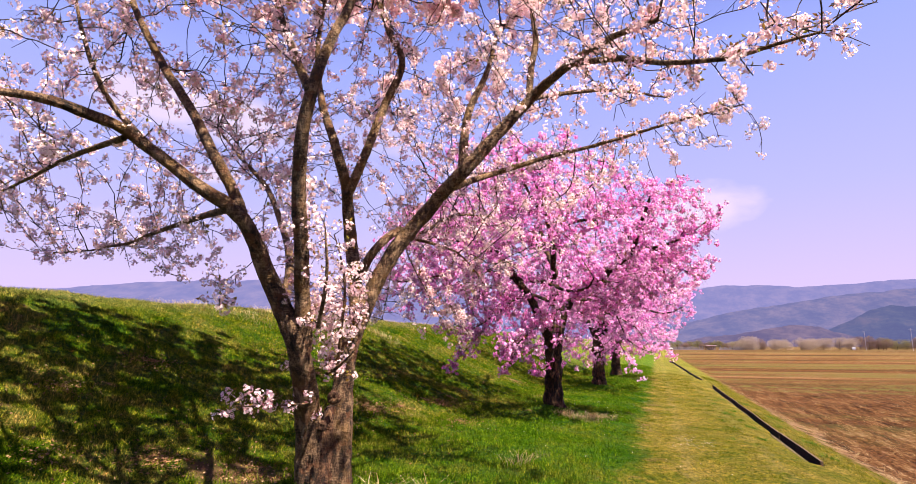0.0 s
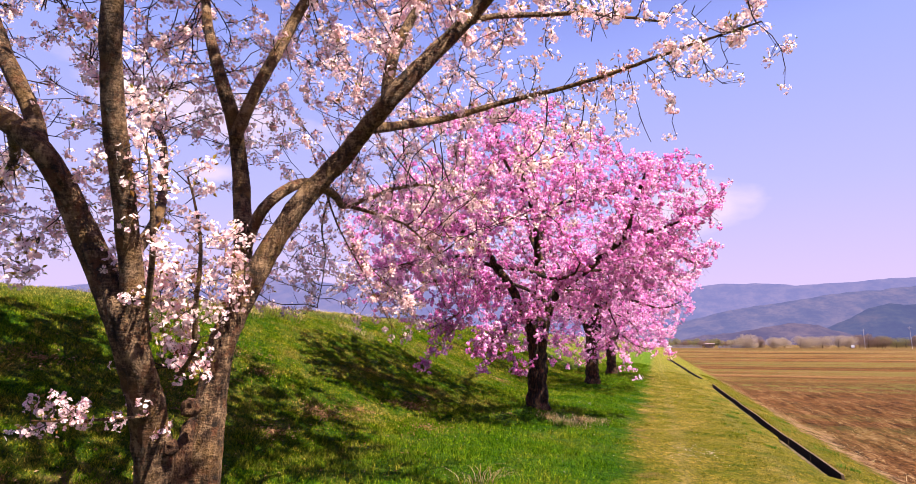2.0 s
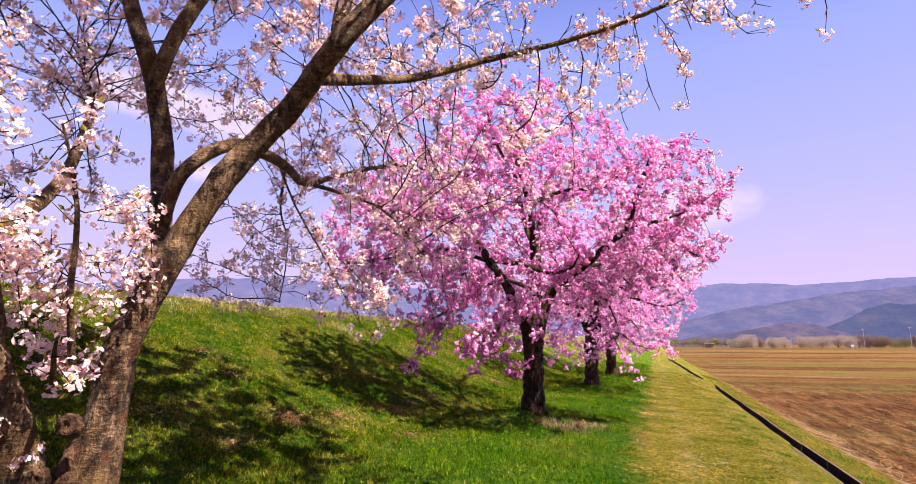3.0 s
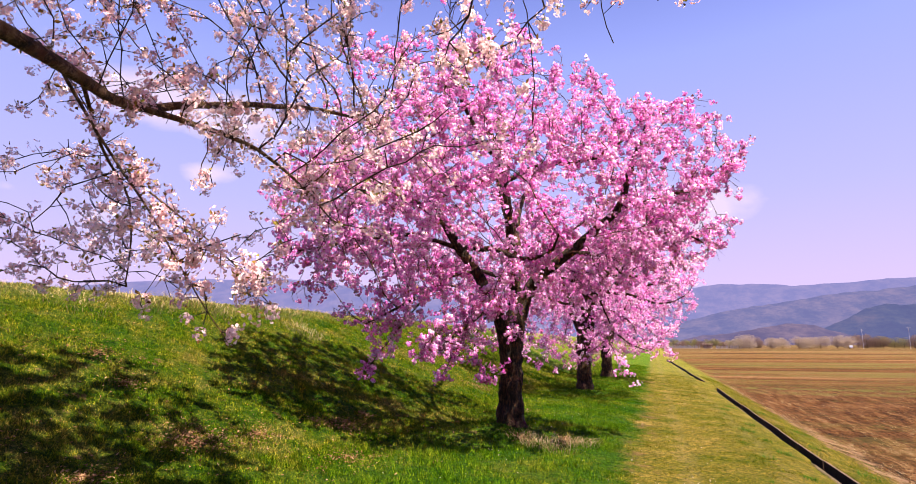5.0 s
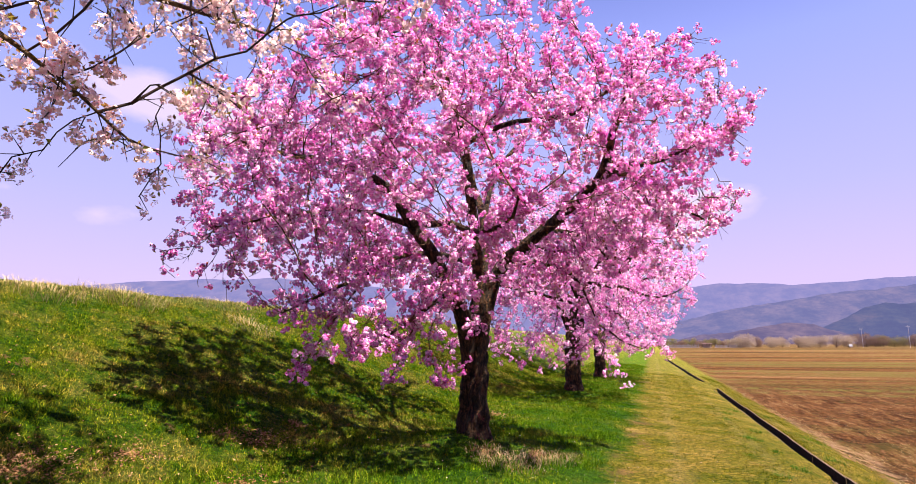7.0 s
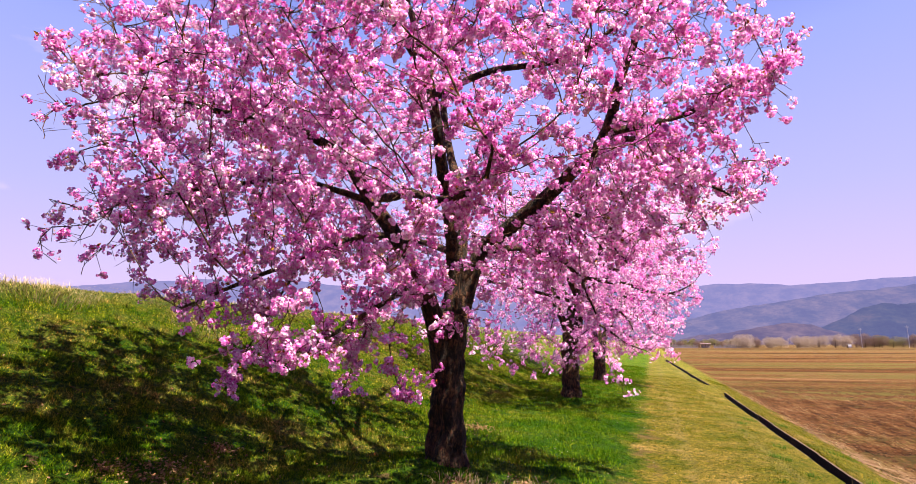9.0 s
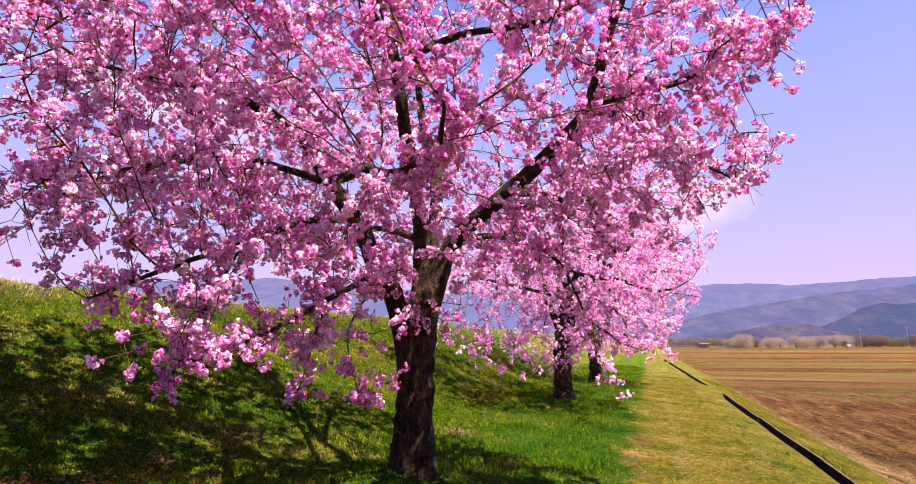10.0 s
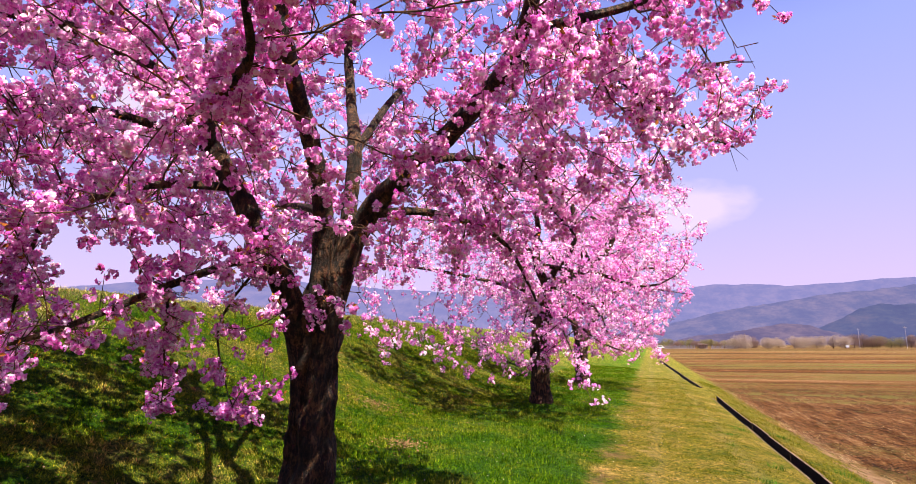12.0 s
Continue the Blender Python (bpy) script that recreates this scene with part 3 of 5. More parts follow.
def in_lobes(lobes, n, rng, hollow):
    """Points spread through a union of ellipsoids (x, y, z, rx, ry, rz), more towards the outside."""
    lob = np.array(lobes, float)
    vol = lob[:, 3] * lob[:, 4] * lob[:, 5]
    out = []
    for k in rng.choice(len(lob), n, p=vol / vol.sum()):
        d = unit(rng, 1)[0] * (hollow + (1 - hollow) * rng.uniform() ** 0.6)
        out.append(lob[k, :3] + d * lob[k, 3:])
    return np.array(out)


def cherry_tree(limbs, lobes, targets, bark, petal_mat, leaf_mat, style, seed, label, keep_clear):
    """One cherry tree: trunk, limbs, twigs, blossom and young leaves."""
    rng = np.random.default_rng(seed)
    base = Vector(limbs[0][1][0][:3])
    root = tagged(new("cherry_tree"), label, "tree", "cherry trees along the levee")
    root.location = base
    off = np.array(base)
    nodes, radii, thin_ends = [], [], []
    for k, (name, pts) in enumerate(limbs):
        line = curve_through(pts, 0.07)
        r = np.maximum(line[:, 3], 0.003)
        if name == "trunk":
            line = np.concatenate([[line[0] - (0, 0, 0.35, 0)], line])
            r = np.concatenate([[r[0] * 1.3], r])
        rng2 = np.random.default_rng(seed * 100 + k)
        xyz = line[:, :3] + (0 if name == "trunk" else 1) * np.cumsum(rng2.normal(0, 0.004, (len(line), 3)), 0) * np.linspace(0, 1, len(line))[:, None]
        sides = 30 if r[0] > 0.12 else 14 if r[0] > 0.06 else 9
        v, q, cap = tube(xyz - off, r, sides, 0.17 if name == "trunk" else 0.10 if r[0] > 0.12 else 0.07, seed * 31 + k)
        mesh_object(name, v, [q, cap], OLD_BARK if bark == PALE_BARK and name == "trunk" else bark, parent=root)
        if (r < 0.03).any() and name != "trunk":
            thin_ends.append((xyz[r < 0.03], r[r < 0.03]))
        far = np.cumsum(np.concatenate([[0], np.linalg.norm(np.diff(xyz, axis=0), axis=1)]))
        for i in range(0, len(xyz), 2):
            if name != "trunk" and far[i] > style["bare"] * far[-1] * (1.1 if r[0] > 0.09 else 0.3):
                nodes.append(xyz[i])
                radii.append(r[i])
    pts = in_lobes(lobes, targets, rng, style["hollow"])
    for lobe, count in zip(lobes, style["extra"]):
        if count:
            pts = np.concatenate([pts, in_lobes([lobe], count, rng, 0.1)])
    pts = pts[keep_clear(pts)]
    pos, parent, r = grow(np.array(nodes), np.array(radii), pts, style["step"], style["kill"], 2.6, 60, style["droop"], rng)
    k = np.arange(len(nodes), len(pos))
    ra = np.where(parent[k] < len(nodes), r[k], r[parent[k]])
    # bunches on short shoots from old wood
    from mathutils import kdtree
    find = kdtree.KDTree(len(pos))
    for i, p in enumerate(pos):
        find.insert(p, i)
    find.balance()
    bunch_at = np.concatenate([in_lobes([b[:6]], b[6], rng, 0.15) for b in style["bunches"]]) if style["bunches"] else np.zeros((0, 3))
    bunch_from = np.zeros_like(bunch_at)
    if len(bunch_at):
        bunch_at = bunch_at[np.argsort([find.find(p)[2] for p in bunch_at])]
        bunch_from = np.zeros_like(bunch_at)
        for i, p in enumerate(bunch_at):
            _, j, d = find.find(p)
            gap = np.linalg.norm(bunch_at[:i] - p, axis=1)
            bunch_from[i] = bunch_at[gap.argmin()] if i and gap.min() < d else pos[j]
    # short side shoots all along the thin twigs
    thin = k[r[k] < 0.016]
    pick = thin[rng.integers(0, len(thin), style["shoots"])]
    along = pos[pick] - pos[parent[pick]]
    along /= np.linalg.norm(along, axis=1, keepdims=True)
    way = along * 0.6 + unit(rng, len(pick)) * 0.9 + np.array([0, 0, style["lift"]])
    way /= np.linalg.norm(way, axis=1, keepdims=True)
    start = pos[parent[pick]] + (pos[pick] - pos[parent[pick]]) * rng.uniform(0, 1, (len(pick), 1))
    # the thin ends of the limbs bear shoots as well
    ends = np.concatenate([line for line, rr in thin_ends]) if thin_ends else np.zeros((0, 3))
    more = rng.integers(0, len(ends), int(style["thick_shoots"] * style["shoots"] * 0.35))
    way2 = unit(rng, len(more)) + np.array([0, 0, 0.15])
    start, way = np.concatenate([start, ends[more]]), np.concatenate([way, way2 / np.linalg.norm(way2, axis=1, keepdims=True)])
    pick = np.concatenate([pick, np.zeros(len(more), int)])
    length = rng.uniform(0.08, style["shoot"], len(pick))
    end = start + way * length[:, None]
    va, fa = segments(pos[parent[k]] - off, pos[k] - off, ra, r[k], 5)
    sa, sb = np.concatenate([start, bunch_from]), np.concatenate([end, bunch_at])
    vb, fb = segments(sa - off, sb - off, np.full(len(sa), 0.0034), np.full(len(sa), 0.0018), 3)
    tagged(mesh_object("twigwork", np.concatenate([va, vb]), np.concatenate([fa, fb + len(va)]), style["twig"], parent=root), "thin dark branching twigs", kind="stuff")
    # blossom clusters at the shoots and along the twigs
    m = style["clusters"]
    # only a share of the shoots bears flowers, often in several clusters one behind the other
    bearing = rng.permutation(len(pick))[:int(len(pick) * style["bearing"])]
    which = bearing[np.concatenate([np.arange(len(bearing)), rng.integers(0, len(bearing), m)])[:m]]
    reach = np.where(np.arange(m) < len(bearing), rng.uniform(0.85, 1.05, m), rng.uniform(0.25, 0.9, m))
    at = start[which] + (end - start)[which] * reach[:, None]
    at = np.concatenate([at[keep_clear(at)], bunch_at])
    m = len(at)
    per = rng.integers(style["flowers"][0], style["flowers"][1] + 1, m)
    # above "high" the crown is unseen: few, outsize flowers that thicken its shade
    per = np.where(at[:, 2] > style["high"], 6, per)
    own = np.repeat(np.arange(m), per)
    d = unit(rng, len(own))
    top = at[own][:, 2] > style["high"]
    ball = style["ball"] * rng.uniform(0.7, 1.25, m)[own] * np.where(top, 1.6, 1.0)
    c = at[own] + d * ball[:, None] * rng.uniform(0.5, 0.9, (len(own), 1))
    size = style["flower"] * rng.uniform(0.8, 1.2, len(own)) * np.where(top, 3.6, 1.0)
    face = d + 0.3 * unit(rng, len(own)) + np.array([0.06, -0.06, 0.16])
    face /= np.linalg.norm(face, axis=1, keepdims=True)
    # finer flowers within reach of the track, coarser ones behind
    near = np.linalg.norm(c - np.stack([np.zeros(len(c)), np.clip(c[:, 1], 0, 9.3), np.full(len(c), 1.75)], -1), axis=1) < style["fine"]
    if style["double"]:
        v, q = pompons((c - off)[near], face[near], size[near], style["petals"] + 4, rng)
        v2, q2 = pompons((c - off)[~near], face[~near], size[~near], style["petals"], rng)
    else:
        v, q = petals((c - off)[near], face[near], size[near], style["petals"], style["cup"], rng, style["rows"], True)
        v2, q2 = petals((c - off)[~near], face[~near], size[~near] * 1.06, style["petals"], style["cup"], rng, style["rows"], False)
    middle = at[own] - off

    def centre_of(mask, faces):
        # one row of flowers lies behind the other, petal by petal
        each = len(faces) // max(1, mask.sum())
        if style["double"]:
            return np.repeat(middle[mask], each, 0)
        return np.tile(np.repeat(middle[mask], style["petals"], 0), (each // style["petals"], 1))
    sets, soft_n = [], []
    for vv, qq, mask in ((v, q, near), (v2, q2, ~near)):
        if len(qq):
            f, nn = outward(vv, qq, centre_of(mask, qq), style["round"])
            sets.append(f + (len(v) if mask is not near else 0))
            soft_n.append(nn)
    tagged(mesh_object("blossom", np.concatenate([v, v2]), sets, petal_mat, parent=root, normals=np.concatenate(soft_n)), style["say"], kind="stuff")
    n = style["leaves"]
    w = rng.integers(0, m, n)
    d = unit(rng, n) * 0.8 + np.array([0, 0, 0.4])
    d /= np.linalg.norm(d, axis=1, keepdims=True)
    v, q = leaves(at[w] + d * 0.034 - off, d, style["leaf"] * rng.uniform(0.6, 1.3, n), rng)
    tagged(mesh_object("young_foliage", v, q, leaf_mat, smooth=False, parent=root), "small unfolding bronze-green leaves", kind="stuff")
    return root


def build_pale_cherry():
    limbs = []

    def limb(name, pts):
        limbs.append((name, pts))

    limb("trunk", [(-2.65, 4.37, 0.50, 0.240), (-2.65, 4.37, 0.66, 0.190), (-2.65, 4.38, 0.85, 0.155), (-2.65, 4.40, 1.08, 0.130), (-2.64, 4.40, 1.30, 0.075)])
    limb("limb", [(-2.76, 4.30, 0.45, 0.145), (-2.755, 4.27, 0.70, 0.124), (-2.75, 4.24, 0.95, 0.112), (-2.73, 4.18, 1.15, 0.104), (-2.68, 4.06, 1.47, 0.092), (-2.64, 3.85, 1.84, 0.084), (-2.75, 3.75, 2.17, 0.075), (-2.87, 3.65, 2.47, 0.066), (-2.91, 3.45, 2.77, 0.058), (-3.22, 3.25, 3.03, 0.046), (-3.59, 2.95, 3.38, 0.039), (-3.58, 2.60, 3.40, 0.034), (-3.66, 2.35, 3.42, 0.028), (-3.90, 2.10, 3.42, 0.017)])
    limb("limb", [(-2.89, 3.45, 2.75, 0.049), (-3.01, 3.45, 3.00, 0.045), (-3.16, 3.40, 3.27, 0.043), (-3.46, 3.40, 3.73, 0.038), (-3.86, 3.45, 4.22, 0.034), (-4.24, 3.50, 4.75, 0.030), (-4.70, 3.60, 5.46, 0.021)])
    limb("limb", [(-2.62, 3.90, 1.80, 0.070), (-2.56, 3.75, 2.24, 0.059), (-2.48, 3.60, 2.58, 0.054), (-2.42, 3.45, 2.94, 0.052), (-2.32, 3.30, 3.32, 0.049), (-2.22, 3.25, 3.64, 0.044), (-2.16, 3.30, 3.97, 0.039), (-2.07, 3.40, 4.34, 0.033), (-1.96, 3.50, 4.78, 0.021)])
    limb("limb", [(-2.23, 3.25, 3.62, 0.037), (-2.45, 3.40, 3.94, 0.033), (-2.81, 3.70, 4.46, 0.028), (-3.23, 4.00, 5.20, 0.018)])
    limb("limb", [(-2.56, 4.36, 0.45, 0.140), (-2.56, 4.38, 0.70, 0.116), (-2.56, 4.40, 0.95, 0.106), (-2.57, 4.42, 1.15, 0.098), (-2.57, 4.45, 1.45, 0.086), (-2.56, 4.50, 1.79, 0.084), (-2.47, 4.65, 2.24, 0.075), (-2.29, 4.80, 2.71, 0.069), (-1.97, 4.95, 3.17, 0.065), (-1.61, 4.85, 3.45, 0.061), (-1.32, 4.95, 3.82, 0.055), (-1.02, 5.05, 4.18, 0.048), (-0.72, 4.90, 4.32, 0.038), (-0.26, 4.55, 4.36, 0.028), (0.15, 4.10, 4.20, 0.017)])
    limb("limb", [(-2.52, 4.55, 2.00, 0.070), (-2.65, 4.72, 2.44, 0.064), (-2.78, 4.80, 2.97, 0.059), (-2.74, 4.65, 3.34, 0.054), (-2.78, 4.50, 3.70, 0.045), (-2.98, 4.55, 4.17, 0.035), (-3.16, 4.70, 4.83, 0.028), (-3.21, 4.90, 5.58, 0.018)])
    limb("limb", [(-2.72, 4.65, 3.25, 0.048), (-2.57, 4.65, 3.58, 0.045), (-2.50, 4.90, 4.21, 0.041), (-2.36, 5.00, 4.72, 0.037), (-2.56, 5.10, 5.21, 0.033), (-2.74, 5.20, 5.66, 0.029), (-2.71, 5.30, 6.24, 0.018)])
    limb("limb", [(-2.63, 4.70, 2.38, 0.043), (-2.40, 4.60, 2.68, 0.039), (-2.26, 4.80, 2.90, 0.036), (-2.29, 5.18, 2.95, 0.035), (-2.49, 5.68, 3.02, 0.033), (-2.80, 6.32, 3.13, 0.029), (-2.79, 6.80, 3.34, 0.025), (-2.80, 7.85, 3.74, 0.019), (-2.45, 8.80, 3.90, 0.009)])
    limb("limb", [(-2.81, 6.30, 3.14, 0.020), (-2.60, 6.60, 3.10, 0.017), (-2.39, 6.94, 3.03, 0.013), (-2.30, 7.35, 2.88, 0.009), (-2.24, 7.71, 2.70, 0.005)])
    limb("limb", [(-2.68, 5.75, 3.18, 0.010), (-2.70, 6.05, 2.88, 0.008), (-2.58, 6.32, 2.50, 0.006), (-2.42, 6.50, 2.12, 0.004), (-2.25, 6.63, 1.81, 0.003)])
    limb("limb", [(-2.62, 6.22, 2.66, 0.006), (-2.52, 6.62, 2.42, 0.005), (-2.38, 6.90, 2.16, 0.004), (-2.28, 7.05, 1.95, 0.003)])
    limb("limb", [(-2.78, 6.00, 3.15, 0.012), (-3.10, 6.40, 2.95, 0.009), (-3.30, 6.80, 2.70, 0.007), (-3.50, 7.00, 2.20, 0.005)])
    limb("limb", [(-1.62, 4.85, 3.43, 0.049), (-1.64, 4.95, 3.78, 0.044), (-1.69, 5.30, 4.26, 0.039), (-1.56, 5.50, 4.76, 0.029), (-1.53, 5.80, 5.48, 0.017)])
    limb("limb", [(-1.02, 5.05, 4.18, 0.036), (-1.01, 5.15, 4.55, 0.032), (-0.98, 5.25, 4.90, 0.029), (-1.07, 5.35, 5.45, 0.017)])
    limb("limb", [(-1.82, 4.95, 3.30, 0.039), (-1.76, 5.50, 3.54, 0.034), (-1.59, 5.95, 3.75, 0.030), (-0.99, 6.30, 4.00, 0.024), (-0.28, 6.50, 4.17, 0.019), (0.29, 6.40, 4.25, 0.014), (0.95, 6.10, 4.23, 0.007)])
    limb("limb", [(-1.32, 4.95, 3.82, 0.031), (-1.12, 5.40, 4.28, 0.025), (-0.72, 5.95, 4.56, 0.022), (-0.24, 6.20, 4.62, 0.017), (0.31, 6.30, 4.52, 0.009)])
    limb("limb", [(-0.60, 4.82, 4.33, 0.029), (-0.15, 4.20, 3.98, 0.024), (0.20, 3.80, 3.68, 0.019), (0.54, 3.50, 3.51, 0.014), (0.91, 3.30, 3.48, 0.007)])
    limb("limb", [(-3.22, 3.25, 3.03, 0.029), (-3.61, 3.10, 3.39, 0.024), (-3.77, 2.90, 3.66, 0.020), (-3.80, 2.70, 4.00, 0.015), (-3.85, 2.60, 4.37, 0.009)])
    limb("limb", [(-3.03, 3.40, 2.85, 0.031), (-3.83, 3.90, 2.94, 0.025), (-4.85, 4.40, 2.97, 0.020), (-5.80, 4.80, 2.97, 0.014), (-7.41, 5.20, 3.05, 0.007)])
    limb("limb", [(-3.59, 2.95, 3.33, 0.025), (-4.41, 3.20, 3.37, 0.020), (-5.16, 3.40, 3.31, 0.015), (-6.00, 3.50, 3.19, 0.009)])
    limb("limb", [(-2.79, 3.85, 2.14, 0.043), (-3.31, 4.60, 2.73, 0.037), (-4.22, 5.40, 3.60, 0.031), (-5.10, 6.00, 4.25, 0.024), (-6.09, 6.60, 5.00, 0.013)])
    limb("limb", [(-2.50, 4.20, 1.61, 0.017), (-2.38, 4.05, 1.98, 0.014), (-2.33, 4.00, 2.35, 0.010), (-2.40, 3.95, 2.73, 0.005)])
    limb("limb", [(-2.40, 3.75, 1.97, 0.017), (-2.25, 3.60, 2.35, 0.013), (-2.23, 3.50, 2.72, 0.005)])
    limb("limb", [(-2.56, 4.15, 1.61, 0.014), (-2.28, 3.95, 1.71, 0.010), (-2.13, 3.85, 1.80, 0.005)])
    limb("limb", [(-2.62, 4.05, 1.39, 0.010), (-2.77, 3.85, 1.39, 0.008), (-3.08, 3.70, 1.39, 0.004)])

    # lobes centred above 6.4 m: unseen crown, added to thicken the shade below
    lobes = [(-3.0, 5.0, 5.2, 2.8, 2.0, 1.9), (-5.4, 4.2, 4.3, 2.6, 2.2, 1.4), (-0.8, 5.0, 4.7, 1.6, 1.6, 0.9), (-4.0, 2.9, 4.5, 1.8, 1.0, 1.1), (0.5, 3.9, 4.0, 1.2, 0.9, 0.5), (-0.2, 6.4, 4.3, 1.5, 0.8, 0.6), (0.9, 3.0, 3.85, 0.7, 0.6, 0.3), (-2.3, 7.9, 3.7, 1.6, 1.2, 0.7), (-3.0, 6.9, 2.8, 1.6, 0.9, 0.8), (-1.2, 7.3, 3.3, 0.8, 0.9, 0.6), (-5.4, 4.8, 3.1, 2.4, 1.6, 0.5), (-3.4, 6.6, 4.8, 2.4, 1.6, 1.6), (-2.55, 3.95, 2.1, 0.34, 0.24, 0.5), (-2.6, 3.6, 2.9, 0.3, 0.3, 0.55), (-2.5, 4.1, 1.65, 0.22, 0.2, 0.25), (-3.1, 3.8, 1.42, 0.3, 0.15, 0.1), (-3.2, 3.7, 2.4, 0.35, 0.3, 0.3), (-4.2, 6.9, 2.75, 1.0, 0.7, 0.6), (-0.3, 7.5, 3.85, 0.8, 0.4, 0.2), (-3.6, 4.8, 6.6, 2.6, 2.2, 1.0), (-1.7, 7.1, 3.9, 1.1, 0.7, 0.5), (-2.2, 7.9, 3.2, 0.7, 0.5, 0.6), (-2.5, 7.8, 2.75, 0.6, 0.45, 0.4), (0.65, 6.25, 4.0, 0.55, 0.4, 0.35), (-3.0, 5.4, 7.3, 2.8, 2.4, 1.0), (-1.6, 6.4, 7.5, 2.2, 2.0, 0.7), (-4.6, 4.4, 7.0, 2.2, 2.2, 0.9), (-2.4, 3.3, 6.6, 2.4, 1.6, 0.8), (0.7, 3.5, 3.7, 0.6, 0.4, 0.3), (0.0, 4.0, 4.2, 0.7, 0.4, 0.35), (-0.4, 3.7, 4.6, 1.2, 0.6, 0.5), (-3.2, 8.3, 5.7, 1.8, 1.1, 0.9), (1.1, 3.9, 4.1, 0.7, 0.5, 0.25), (-0.9, 6.0, 4.35, 0.7, 0.5, 0.4), (0.45, 5.2, 4.4, 0.5, 0.7, 0.35), (1.3, 3.3, 3.85, 0.5, 0.4, 0.25), (-1.5, 3.9, 6.5, 1.5, 1.0, 0.6), (-3.6, 5.6, 6.9, 1.6, 1.2, 0.6), (-1.1, 6.7, 5.9, 1.3, 1.2, 0.5)]
    extra = [0] * 12 + [30, 30, 10, 6, 15, 60, 20, 60, 50, 40, 35, 40, 170, 190, 140, 130, 45, 45, 60, 140, 45, 50, 50, 35, 130, 90, 110]
    style = dict(bare=0.42, hollow=0.2, step=0.15, kill=0.21, droop=0.06, shoots=8400, shoot=0.16, lift=-0.05, clusters=9800, fine=2.6, flowers=(10, 16), ball=0.052, flower=0.0146, petals=5, cup=0.25, rows=1, high=6.1, double=False, bearing=0.75, round=0.32, leaves=26000, leaf=0.034, twig=TWIG_BARK, say="clusters of pale pink single cherry flowers", extra=extra, thick_shoots=0.2, bunches=[(-2.50, 3.95, 2.12, 0.22, 0.18, 0.34, 56), (-2.5, 4.38, 2.25, 0.17, 0.18, 0.40, 48), (-2.5, 3.62, 2.75, 0.2, 0.2, 0.45, 60), (-2.50, 4.1, 1.78, 0.12, 0.12, 0.14, 12), (-3.02, 3.82, 1.44, 0.30, 0.1, 0.07, 10), (-3.15, 3.6, 2.3, 0.25, 0.2, 0.25, 24), (-2.5, 6.4, 2.35, 0.32, 0.3, 0.5, 34), (-2.35, 6.9, 2.12, 0.22, 0.22, 0.22, 20), (-2.33, 7.3, 2.82, 0.25, 0.4, 0.22, 24), (-3.3, 6.7, 2.6, 0.5, 0.4, 0.45, 40)])

    def clear(p):
        # nothing hangs into the way along the track
        return ~((p[:, 0] > -1.2) & (p[:, 0] < 1.6) & (p[:, 2] < 2.9) & (p[:, 1] < 12)) & ~((np.abs(p[:, 0]) < 0.6) & (p[:, 2] < 3.3) & (p[:, 1] < 5))
    return cherry_tree(limbs, lobes, 3000, PALE_BARK, PALE_PETALS, PALE_LEAVES, style, 7, "old cherry tree in pale pink bloom with a forked mossy trunk", clear)


PINK_LIMBS, PINK_LOBES = [], []


